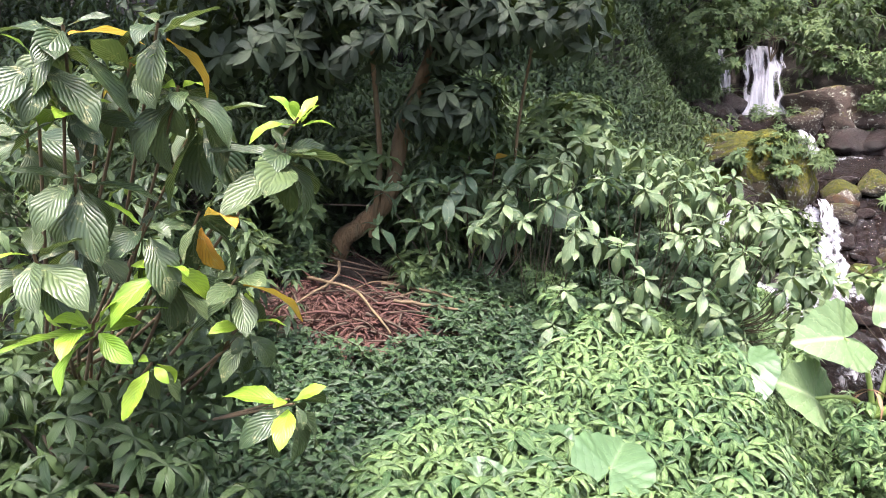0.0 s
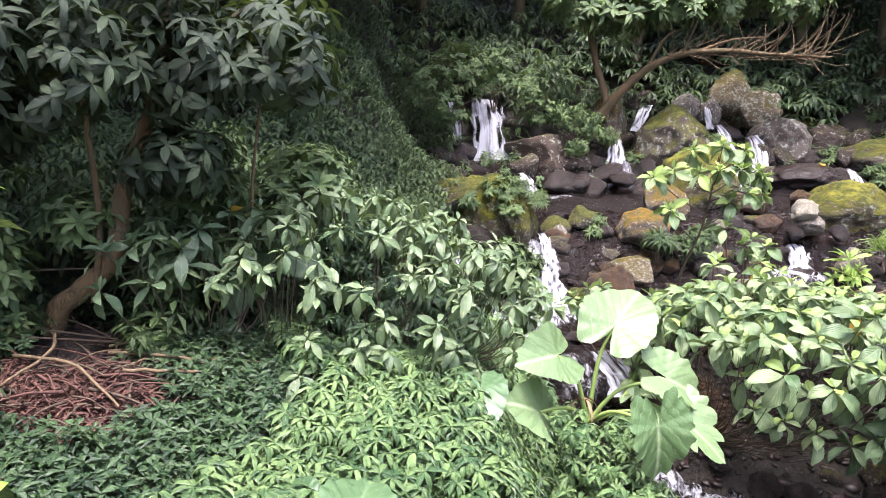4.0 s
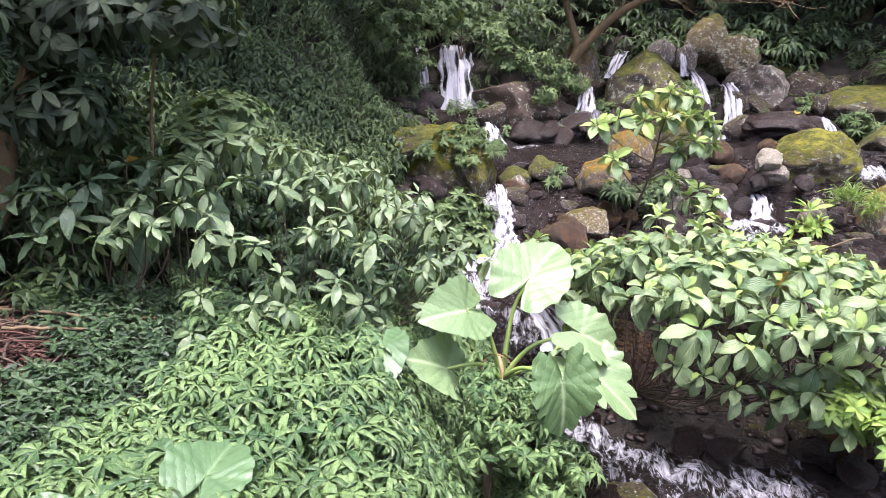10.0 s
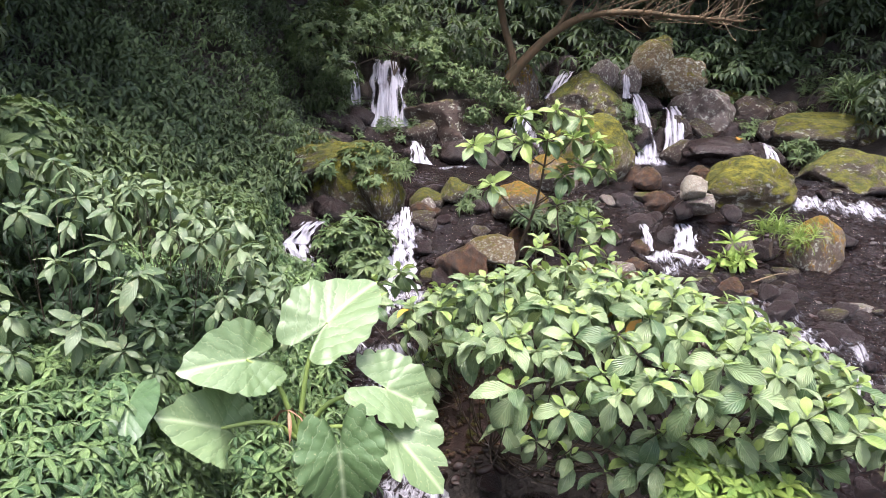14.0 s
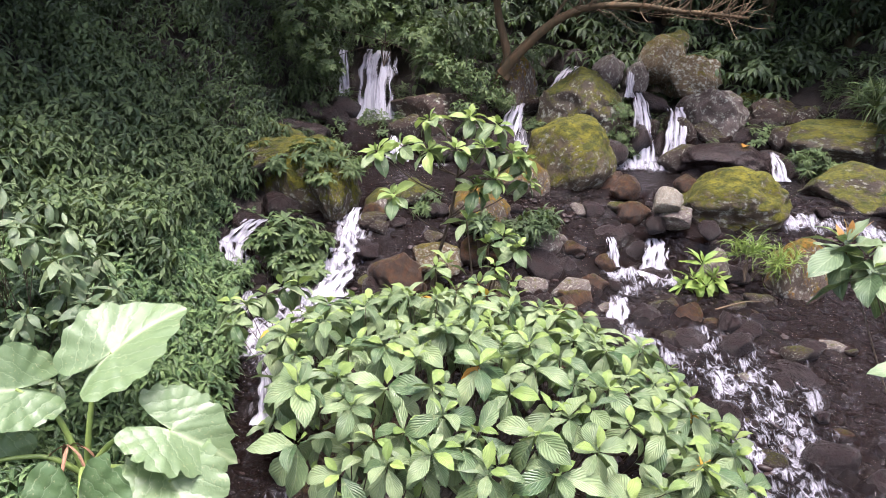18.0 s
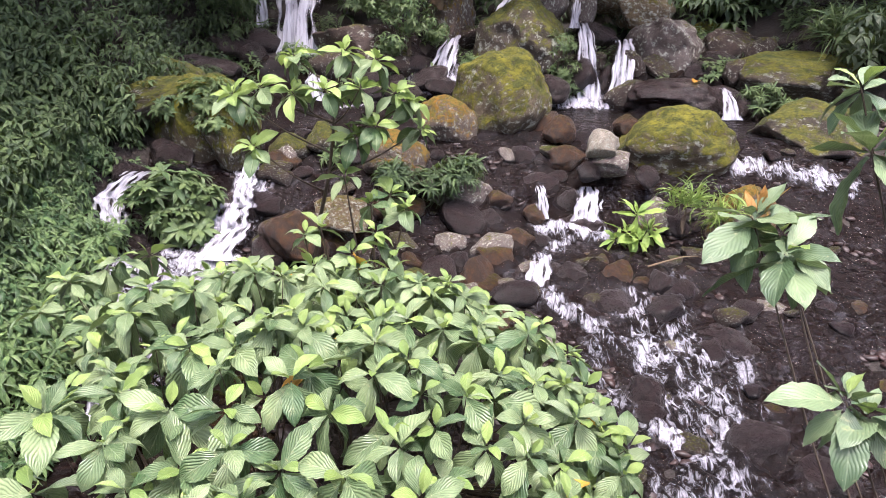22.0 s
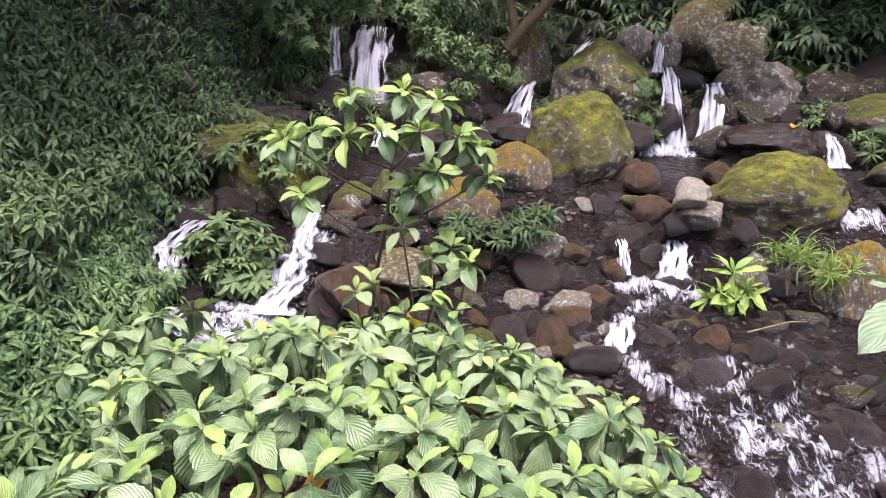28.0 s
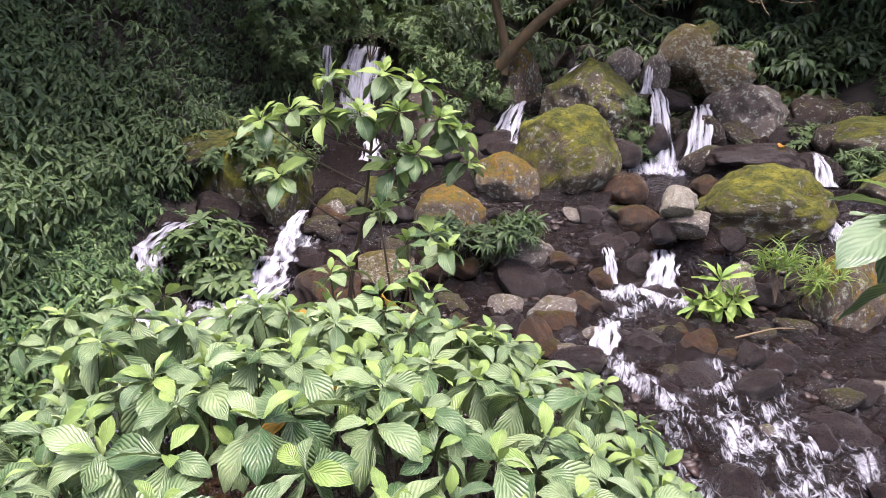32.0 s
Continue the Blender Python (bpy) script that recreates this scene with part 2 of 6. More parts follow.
def water_mat(name, foam_lo, foam_hi, steep_gain, streak=(0.9, 5.0), clarity=0.55, fine=1.0, tint=(0.62, 0.52, 0.45), crest_glint=0.0, threads=(8, 0.74, 1.6), ripple=(9.0, 3.4, 0.16)):
    """Clear dark water; broken white where it runs steep, in threads along the current; glints painted on ripple
    crests.
    """
    m, t, out = nodes_of(name)
    uv = add(t, "UVMap")
    mp = add(t, "Mapping")
    mp.inputs["Scale"].default_value = (streak[0], streak[1], 1)
    t.links.new(uv.outputs[0], mp.inputs[0])
    n1 = noise_tex(t, mp.outputs[0], 2.6 * fine, *threads)
    n2 = noise_tex(t, uv.outputs[0], 3.2, 4, 0.6, 0.8)
    nz = add(t, "SeparateXYZ")
    t.links.new(add(t, "NewGeometry").outputs["Normal"], nz.inputs[0])
    steep = math_node(t, "MULTIPLY", math_node(t, "SUBTRACT", 1.0, nz.outputs[2]), steep_gain)
    k = math_node(t, "ADD", math_node(t, "ADD", math_node(t, "MULTIPLY", n1, 0.95), math_node(t, "MULTIPLY", n2, 0.4)), steep)
    own = add(t, "Attribute")
    own.attribute_name = "foam"
    k = math_node(t, "ADD", k, math_node(t, "MULTIPLY", own.outputs["Fac"], 0.36))
    mask = ramp(t, k, [(foam_lo, 0), (foam_hi, 1)])
    mask = math_node(t, "MULTIPLY", mask, ramp(t, own.outputs["Fac"], [(0.02, 0.0), (0.22, 1.0)]))
    cross = add(t, "Mapping")
    cross.inputs["Scale"].default_value = (ripple[0], ripple[1], 1)
    t.links.new(uv.outputs[0], cross.inputs[0])
    rip = noise_tex(t, cross.outputs[0], 1.0, 4, 0.55, 2.2)
    nrm = bump(t, math_node(t, "ADD", rip, math_node(t, "MULTIPLY", n1, 0.12)), 1.0, ripple[2])
    # ripple crests whitened with the foam shader as painted sky glints
    if crest_glint > 0:
        top = ramp(t, math_node(t, "ADD", math_node(t, "MULTIPLY", rip, 0.75), math_node(t, "MULTIPLY", n2, 0.3)), [(0.55, 0), (0.72, 1)])
        mask = math_node(t, "MAXIMUM", mask, math_node(t, "MULTIPLY", top, crest_glint))
    wet = add(t, "BsdfPrincipled", Roughness=0.06, IOR=1.34)
    wet.inputs["Specular IOR Level"].default_value = 0.5
    wet.inputs["Base Color"].default_value = (0.013, 0.009, 0.008, 1)
    t.links.new(nrm, wet.inputs["Normal"])
    glass = add(t, "BsdfTransparent")
    glass.inputs[0].default_value = (*tint, 1)
    body = add(t, "MixShader", Fac=clarity)
    t.links.new(wet.outputs[0], body.inputs[1])
    t.links.new(glass.outputs[0], body.inputs[2])
    foam = add(t, "BsdfPrincipled", Roughness=0.55)
    # slight lilac in the foam white stands in for reflected sky
    foam.inputs["Base Color"].default_value = (0.43, 0.415, 0.46, 1)
    t.links.new(nrm, foam.inputs["Normal"])
    mx = add(t, "MixShader")
    t.links.new(mask, mx.inputs[0])
    t.links.new(body.outputs[0], mx.inputs[1])
    t.links.new(foam.outputs[0], mx.inputs[2])
    t.links.new(mx.outputs[0], out.inputs[0])
    return m


# leaves
M_SHRUB = leaf_mat("shrub_leaf", (0.285, 0.35, 0.172), (0.055, 0.102, 0.042), 8, 0.5, 0.3, False, 0.3, 0.16, (0.45, 0.5, 0.3), 0.28, 0.6, 0.36)
M_SHRUB_NEW = leaf_mat("shrub_young_leaf", (0.31, 0.4, 0.11), (0.16, 0.24, 0.065), 8, 0.5, 0.36, False, 0.15, 0.26, (0.46, 0.48, 0.22), 0.25, 0.5, 0.3)
M_YELLOW = leaf_mat("yellowed_leaf", (0.62, 0.36, 0.03), (0.45, 0.2, 0.03), 8, 0.45, 0.5, False, 0.5, 0.3, (0.6, 0.5, 0.15), 0.3, 0.5)
M_GLOSSY = leaf_mat("glossy_leaf", (0.088, 0.118, 0.048), (0.022, 0.042, 0.017), 8, 0.5, 0.34, False, 0.45, 0.12, (0.16, 0.18, 0.1), 0.3, 0.4, 0.42)
M_GLOSSY_NEW = leaf_mat("glossy_young_leaf", (0.3, 0.42, 0.035), (0.16, 0.29, 0.03), 8, 0.5, 0.34, False, 0.06, 0.3, (0.42, 0.48, 0.14), 0.2, 0.3, 0.35)
M_NEAR = leaf_mat("large_shrub_leaf", (0.2, 0.26, 0.135), (0.055, 0.092, 0.044), 9, 0.5, 0.34, False, 0.35, 0.14, (0.34, 0.39, 0.24), 0.26, 0.3, 0.28)
M_DULL = leaf_mat("grey_green_leaf", (0.155, 0.2, 0.1), (0.05, 0.085, 0.037), 7, 0.4, 0.44, False, 0.3, 0.13, (0.26, 0.3, 0.17), 0.18, 0.25, 0.15)
# the next two greens are darkened to carry treetop shade in their colour
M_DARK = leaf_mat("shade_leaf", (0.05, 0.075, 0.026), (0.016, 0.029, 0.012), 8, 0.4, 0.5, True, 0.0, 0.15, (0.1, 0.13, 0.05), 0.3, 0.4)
M_CROWN_SHADE = leaf_mat("shade_darkened_leaf", (0.032, 0.05, 0.018), (0.009, 0.018, 0.008), 8, 0.4, 0.62, True, 0.0, 0.1, (0.06, 0.08, 0.035), 0.3, 0.4)
M_COVER = leaf_mat("cover_leaf", (0.2, 0.29, 0.105), (0.03, 0.07, 0.026), 7, 0.5, 0.32, True, 0.0, 0.13, (0.4, 0.47, 0.27), 0.45, 0.6)
# dark-leaved cover, lowered further to paint in shade from trees and shrubs
M_COVER_DARK = leaf_mat("dark_shaded_cover_leaf", (0.062, 0.105, 0.04), (0.01, 0.027, 0.012), 7, 0.5, 0.36, True, 0.0, 0.13, (0.12, 0.16, 0.08), 0.3, 0.5)
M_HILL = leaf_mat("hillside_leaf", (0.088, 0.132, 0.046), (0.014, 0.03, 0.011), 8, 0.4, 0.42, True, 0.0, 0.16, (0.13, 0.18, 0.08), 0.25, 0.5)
M_MID = leaf_mat("mid_green_leaf", (0.15, 0.2, 0.07), (0.04, 0.075, 0.026), 8, 0.4, 0.4, True, 0.0, 0.13, (0.22, 0.28, 0.12), 0.35, 0.5)
M_SLOPE = leaf_mat("slope_leaf", (0.125, 0.175, 0.062), (0.026, 0.052, 0.019), 8, 0.4, 0.42, True, 0.0, 0.14, (0.2, 0.25, 0.11), 0.3, 0.5)
M_SHOOT = leaf_mat("orange_shoot_leaf", (0.5, 0.22, 0.06), (0.36, 0.2, 0.06), 8, 0.4, 0.45, False, 0.1, 0.28, (0.5, 0.35, 0.15), 0.3, 0.4)
M_FOOT = leaf_mat("long_dull_leaf", (0.11, 0.16, 0.085), (0.04, 0.072, 0.036), 9, 0.45, 0.42, False, 0.3, 0.12, (0.2, 0.25, 0.14), 0.25, 0.25, 0.2)
M_BRIGHT = leaf_mat("bright_leaf", (0.32, 0.42, 0.08), (0.13, 0.22, 0.05), 8, 0.4, 0.42, True, 0.0, 0.28, (0.4, 0.45, 0.18), 0.3, 0.5)
M_BRIGHT_OWN = leaf_mat("bright_single_leaf", (0.32, 0.42, 0.09), (0.16, 0.26, 0.05), 8, 0.4, 0.42, False, 0.05, 0.28, (0.4, 0.45, 0.2), 0.3, 0.5)
M_EAR = leaf_mat("elephant_ear_leaf", (0.15, 0.21, 0.1), (0.075, 0.128, 0.05), 6, 0.6, 0.4, False, 0.4, 0.18, (0.33, 0.4, 0.23), 0.7, 0.4, 0.12)
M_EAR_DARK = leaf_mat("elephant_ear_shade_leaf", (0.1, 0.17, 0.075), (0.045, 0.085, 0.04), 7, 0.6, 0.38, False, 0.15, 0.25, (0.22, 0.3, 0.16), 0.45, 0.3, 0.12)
M_STALK = plain_mat("green_stalk", (0.16, 0.24, 0.06), (0.28, 0.36, 0.1), 6, 0.45, 0.2, 0.004)
M_TWIG = plain_mat("brown_twig", (0.045, 0.03, 0.02), (0.09, 0.062, 0.036), 14, 0.8, 0.5, 0.006)
M_BARK = plain_mat("mossy_bark", (0.11, 0.075, 0.038), (0.045, 0.05, 0.02), 7, 0.85, 1.0, 0.03, 7, (1, 1, 0.3))
M_TRUNK = plain_mat("mossy_orange_bark", (0.16, 0.095, 0.045), (0.065, 0.06, 0.03), 9, 0.85, 1.0, 0.03, 7, (1, 1, 0.4))
M_PALE_BARK = plain_mat("pale_bark", (0.17, 0.11, 0.058), (0.085, 0.065, 0.036), 6, 0.85, 0.7, 0.012)
M_SOIL = plain_mat("dark_soil", (0.014, 0.01, 0.007), (0.034, 0.023, 0.016), 5, 0.85, 1.0, 0.06)
M_GRAVEL = plain_mat("gravel", (0.034, 0.015, 0.011), (0.009, 0.005, 0.004), 9, 0.5, 0.5, 0.01)
M_LITTER = plain_mat("red_brown_litter", (0.09, 0.035, 0.02), (0.03, 0.016, 0.012), 30, 0.9, 1.0, 0.02)
M_EARTH = plain_mat("red_brown_soil", (0.07, 0.034, 0.024), (0.028, 0.016, 0.012), 11, 0.85, 1.0, 0.04)
M_STRAW = plain_mat("litter_straw", (0.11, 0.045, 0.032), (0.045, 0.02, 0.016), 12, 0.85, 0.4, 0.005)
M_DEAD = plain_mat("dead_leaf", (0.3, 0.17, 0.1), (0.18, 0.09, 0.05), 12, 0.8, 0.4, 0.005)
# stone
R_DARK = rock_mat("wet_dark_rock", (0.03, 0.018, 0.016), (0.006, 0.004, 0.004), 0.0, 0.0, 0.95, grain=0.8)
R_DRY = rock_mat("dry_dark_rock", (0.075, 0.049, 0.038), (0.016, 0.011, 0.009), 0.35, 0.08, 0.6, grain=1.0)
R_BROWN = rock_mat("brown_stone", (0.075, 0.046, 0.03), (0.015, 0.01, 0.008), 0.22, 0.0, 0.9, rust=0.16, grain=1.0)
R_GREY = rock_mat("grey_rock", (0.15, 0.115, 0.098), (0.055, 0.043, 0.039), 0.12, 0.3, 0.75, grain=0.7)
R_PALE = rock_mat("pale_rock", (0.42, 0.36, 0.29), (0.19, 0.15, 0.11), 0.1, 0.4, 0.2)
R_MOSS = rock_mat("mossy_rock", (0.11, 0.083, 0.06), (0.034, 0.026, 0.021), 0.92, 0.3, 0.6)
R_MOSSY = rock_mat("thick_moss_rock", (0.15, 0.115, 0.075), (0.05, 0.038, 0.026), 1.15, 0.35, 0.3, ((0.2, 0.18, 0.018), (0.055, 0.062, 0.012)))
R_LICHEN = rock_mat("lichened_rock", (0.21, 0.15, 0.085), (0.085, 0.064, 0.04), 0.66, 0.6, 0.2, ((0.2, 0.15, 0.025), (0.09, 0.08, 0.02)))
R_ORANGE = rock_mat("orange_moss_rock", (0.15, 0.11, 0.085), (0.06, 0.047, 0.038), 0.85, 0.3, 0.4, ((0.3, 0.135, 0.017), (0.13, 0.12, 0.018)))
M_WATER = water_mat("stream_water", 0.78, 1.85, 0.3, (1.5, 3.0), 0.46, 2.6, (0.48, 0.34, 0.29), 0.1, (8, 0.72, 1.2), (15.0, 8.0, 0.06))
M_FALL = water_mat("white_water", 0.58, 1.4, 0.0, (0.55, 6.0), 0.92, 1.8, (0.93, 0.92, 0.92), 0.0, (7, 0.7, 0.6), (0.8, 12.0, 0.04))


# ---- land: u runs up the stream, w across it ----
def smooth(a, b, x):
    t = np.clip((np.asarray(x, float) - a) / (b - a), 0, 1)
    return t * t * (3 - 2 * t)


BED_U = (-30, -6, 0, 3.6, 5.0, 6.0, 6.6, 7.9, 9.0, 9.3, 9.7, 10.2, 10.6, 12.8, 13.3, 14.2, 16, 20, 30, 60)
BED_Z = (-2.2, -1.2, -0.5, -0.1, 0.0, 0.15, 0.3, 0.62, 0.74, 0.85, 1.2, 1.45, 1.62, 1.66, 2.2, 2.6, 3.4, 5.6, 11.5, 24)


def bed(u):
    return np.interp(u, BED_U, BED_Z)


def to_uw(x, y):
    return 0.3 * x + 0.954 * y, 0.954 * x - 0.3 * y


def to_xy(u, w):
    return 0.3 * u + 0.954 * w, 0.954 * u - 0.3 * w


def bank_edge(u):
    return 1.12 + 0.1 * np.sin(np.asarray(u) * 0.9) - 0.42 * smooth(7.0, 8.0, u) * smooth(10.2, 9.4, u) + 0.35 * smooth(10, 11.5, u)


def terrace(u, w):
    """Bed with the small pool below the stone step."""
    return bed(u) - 0.16 * smooth(9.2, 9.5, u) * smooth(9.66, 9.53, u) * smooth(4.9, 5.3, w) * smooth(7.2, 6.6, w)


def ground(x, y):
    x, y = np.asarray(x, float), np.asarray(y, float)
    u, w = to_uw(x, y)
    z = terrace(u, w)
    edge = bank_edge(u)
    bank = 0.85 + 0.09 * np.clip(u - 3, 0, 60) + 0.28 * np.clip(0.3 - w, 0, 40) + 0.62 * np.clip(u - 8.2, 0, 40) * smooth(1.2, -1.5, w)
    z = z + (np.maximum(bank, z + 0.15) - z) * smooth(edge + 0.35, edge - 0.55, w)
    z = z + 0.35 * smooth(2.2, 2.7, w) * smooth(4.9, 4.3, w) * smooth(4.4, 5.1, u) * smooth(7.4, 6.4, u)
    z = z + 0.5 * np.clip(w - 9.5, 0, 30) * smooth(7, 11, u)
    brink = np.interp(w, (1.2, 2.0, 3.0, 4.1), (2.9, 2.35, 2.45, 3.4))
    gully = smooth(0.36, 0.16, np.abs(w - 0.95)) * smooth(8.3, 8.6, u) * smooth(9.9, 9.5, u)
    z = z + np.minimum(bed(u) - z, 0) * gully
    return z + (1.3 - z) * smooth(brink, brink - 0.9, u)


def rough_ground(x, y):
    """The land with its small lumps."""
    n = 0.05 * np.sin(x * 3.1 + 1.7 * np.sin(y * 2.3)) * np.sin(y * 2.7 + 1.3 * np.sin(x * 1.9)) + 0.025 * np.sin(x * 8.3 + y * 2) * np.sin(y * 7.1 - x)
    return ground(x, y) + n


# ---- mesh helpers ----
def mesh_of(name, verts, faces, mat, uv=None, flat=False):
    me = bpy.data.meshes.new(name)
    verts, faces = np.asarray(verts, np.float32), np.asarray(faces, np.int32)
    k = faces.shape[1]
    me.vertices.add(len(verts))
    me.vertices.foreach_set("co", verts.ravel())
    me.loops.add(faces.size)
    me.loops.foreach_set("vertex_index", faces.ravel())
    me.polygons.add(len(faces))
    me.polygons.foreach_set("loop_start", np.arange(0, faces.size, k, dtype=np.int32))
    if uv is not None:
        layer = me.uv_layers.new(name="UVMap")
        layer.data.foreach_set("uv", np.asarray(uv, np.float32)[faces.ravel()].ravel())
    me.update(calc_edges=True)
    me.validate()
    if not flat:
        me.polygons.foreach_set("use_smooth", np.ones(len(me.polygons), bool))
    me.materials.append(mat)
    return me


def child(name, me, parent, m=None, label=""):
    ob = new(name, me)
    ob.parent = parent
    if m is not None:
        ob.matrix_basis = m
    return tagged(ob, label) if label else ob


def root(name, place, label, category, group=""):
    ob = new(name)
    ob.empty_display_size = 0.1
    ob.location = place
    return tagged(ob, label, category, group)


def grid_faces(nu, nv):
    i = np.arange(nu * nv).reshape(nu, nv)
    return np.stack([i[:-1, :-1], i[1:, :-1], i[1:, 1:], i[:-1, 1:]], -1).reshape(-1, 4)


def sheet(xs, ys, fz, name, mat, uv_fn=None):
    X, Y = np.meshgrid(xs, ys, indexing="ij")
    Z = fz(X, Y)
    uv = None if uv_fn is None else np.stack(uv_fn(X, Y), -1).reshape(-1, 2)
    return mesh_of(name, np.stack([X, Y, Z], -1).reshape(-1, 3), grid_faces(*X.shape), mat, uv)


def tube(points, r0, r1, sides=7, wobble=0.0, rng=None):
    """A tapering round bar along a line of points: vertices and faces."""
    p = np.array([np.array(q, float) for q in points])
    n = max(6, 4 * len(p))
    t = np.linspace(0, len(p) - 1, n)
    i = np.clip(t.astype(int), 0, len(p) - 2)
    f = (t - i)[:, None]
    a, b = p[np.maximum(i - 1, 0)], p[i]
    c, d = p[i + 1], p[np.minimum(i + 2, len(p) - 1)]
    q = 0.5 * ((2 * b) + (c - a) * f + (2 * a - 5 * b + 4 * c - d) * f**2 + (3 * b - a - 3 * c + d) * f**3)
    if wobble and rng is not None:
        q[1:-1] += rng.normal(0, wobble, q[1:-1].shape)
    tan = np.gradient(q, axis=0)
    tan /= np.linalg.norm(tan, axis=1, keepdims=True) + 1e-9
    ref = np.array([[0.31, 0.95, 0.05]]) if np.abs(tan @ [0.31, 0.95, 0.05]).max() < 0.9 else np.array([[0.9, -0.3, 0.32]])
    e1 = np.cross(tan, ref)
    e1 /= np.linalg.norm(e1, axis=1, keepdims=True) + 1e-9
    e2 = np.cross(tan, e1)
    ang = np.linspace(0, 2 * np.pi, sides, endpoint=False)
    rad = np.linspace(r0, r1, n)[:, None, None]
    v = q[:, None] + rad * (np.cos(ang)[None, :, None] * e1[:, None] + np.sin(ang)[None, :, None] * e2[:, None])
    k = np.arange(n * sides).reshape(n, sides)
    nxt = np.roll(k, -1, axis=1)
    faces = np.stack([k[:-1], k[1:], nxt[1:], nxt[:-1]], -1).reshape(-1, 4)
    return v.reshape(-1, 3), faces


def joined(pieces):
    vs, fs, n = [], [], 0
    for v, f in pieces:
        vs.append(v)
        fs.append(f + n)
        n += len(v)
    return np.concatenate(vs), np.concatenate(fs)


def leaf_geo(length, width, nl=10, nw=6, droop=0.5, fold=0.25, ripple=0.0, ribs=10, peak=0.5, seed=0):
    """A leaf blade along +x, face up: vertices, faces, map."""
    rng = np.random.default_rng(seed)
    s = np.linspace(0.0, 1.0, nl + 1)
    a, b = 1.08 * peak / 0.5, 1.15 * (1 - peak) / 0.5
    prof = np.maximum(s**a * (1 - s) ** b, 0)
    prof = prof / prof.max()
    prof = np.maximum(prof, 0.02) * width / 2
    ang = 0.15 - droop * s**1.3
    step = length / nl
    x = np.concatenate([[0], np.cumsum(np.cos(ang[1:]) * step)])
    z = np.concatenate([[0], np.cumsum(np.sin(ang[1:]) * step)])
    t = np.linspace(-1, 1, nw + 1)
    S, T = np.meshgrid(s, t, indexing="ij")
    half = prof[:, None] * (1 + 0.04 * np.sin(S * 40 + seed))
    Y = T * half
    Z = z[:, None] + fold * np.abs(T) * half + ripple * length * np.abs(np.sin(np.pi * (ribs * S - 0.4 * ribs * np.abs(T)))) * np.sqrt(np.abs(T) * (1 - 0.4 * np.abs(T))) * np.sin(np.pi * np.clip(S, 0.05, 0.95))
    Z = Z + 0.02 * length * np.sin(S * 7 + rng.uniform(0, 6)) * T * np.sign(rng.uniform(-1, 1)) + 0.012 * length * np.sin(S * 19 + 3 * T + rng.uniform(0, 6)) * np.abs(T)
    X = x[:, None] + 0 * T
    bend = rng.normal(0, 0.06) * length
    Y = Y + bend * S**2
    return np.stack([X, Y, Z], -1).reshape(-1, 3), grid_faces(nl + 1, nw + 1), np.stack([S, (T + 1) / 2], -1).reshape(-1, 2)


def basis(axis):
    """A turn that lays +z along axis."""
    return Vector(axis).normalized().to_track_quat("Z", "Y").to_matrix().to_4x4()


def whorl_geo(n, length, width, lift, seed, nl=4, nw=2, droop=0.9, pairs=1, gap=0.0, fold=0.3):
    """A tuft of leaves round a shoot that points to +z."""
    rng = np.random.default_rng(seed)
    vs, fs, us, k = [], [], [], 0
    for j in range(n * pairs):
        ring = j // n
        v, f, u = leaf_geo(length * rng.uniform(0.7, 1.1), width * rng.uniform(0.8, 1.1), nl, nw, droop * rng.uniform(0.6, 1.3), fold, seed=seed * 50 + j)
        turn = np.array((Matrix.Rotation(2 * math.pi * j / n + ring * 0.7 + rng.uniform(-0.35, 0.35), 4, "Z") @ Matrix.Rotation(-radians(lift + rng.uniform(-14, 14) - 14 * ring), 4, "Y")).to_3x3())
        vs.append(v @ turn.T + [0, 0, -gap * ring])
        fs.append(f + k)
        us.append(u)
        k += len(v)
    return np.concatenate(vs), np.concatenate(fs), np.concatenate(us)


def scatter(name, kinds, places, axes, sizes, mat, seed, label, category):
    """Many alike tufts as one mesh, for what nobody could count."""
    rng = np.random.default_rng(seed)
    vs, fs, us, k = [], [], [], 0
    pick = rng.integers(0, len(kinds), len(places))
    for kind, (v, f, u) in enumerate(kinds):
        idx = np.nonzero(pick == kind)[0]
        if not len(idx):
            continue
        up = axes[idx] / (np.linalg.norm(axes[idx], axis=1, keepdims=True) + 1e-9)
        ref = np.stack([np.cos(a := rng.uniform(0, 6.28, len(idx))), np.sin(a), 0 * a], -1)
        e1 = ref - (ref * up).sum(1, keepdims=True) * up
        e1 /= np.linalg.norm(e1, axis=1, keepdims=True) + 1e-9
        e2 = np.cross(up, e1)
        R = np.stack([e1, e2, up], -1) * sizes[idx][:, None, None]
        allv = np.einsum("nij,vj->nvi", R, v) + places[idx][:, None]
        vs.append(allv.reshape(-1, 3))
        fs.append((f[None] + (np.arange(len(idx)) * len(v))[:, None, None]).reshape(-1, f.shape[1]) + k)
        us.append(np.tile(u, (len(idx), 1)) if u is not None else np.zeros((len(idx) * len(v), 2)))
        k += len(idx) * len(v)
    me = mesh_of(name, np.concatenate(vs), np.concatenate(fs), mat, np.concatenate(us))
    return tagged(new(name, me), label, category, kind="stuff")


# ---- ground ----
far = np.concatenate([-np.geomspace(60, 6, 14), np.arange(-5.5, 16, 0.16), np.geomspace(16.3, 90, 18)])
ground_ob = new("ground", sheet(far, far, rough_ground, "ground", M_SOIL))
tagged(ground_ob, "dark damp soil of a jungle ravine with a stream bed", "ground", kind="structure")


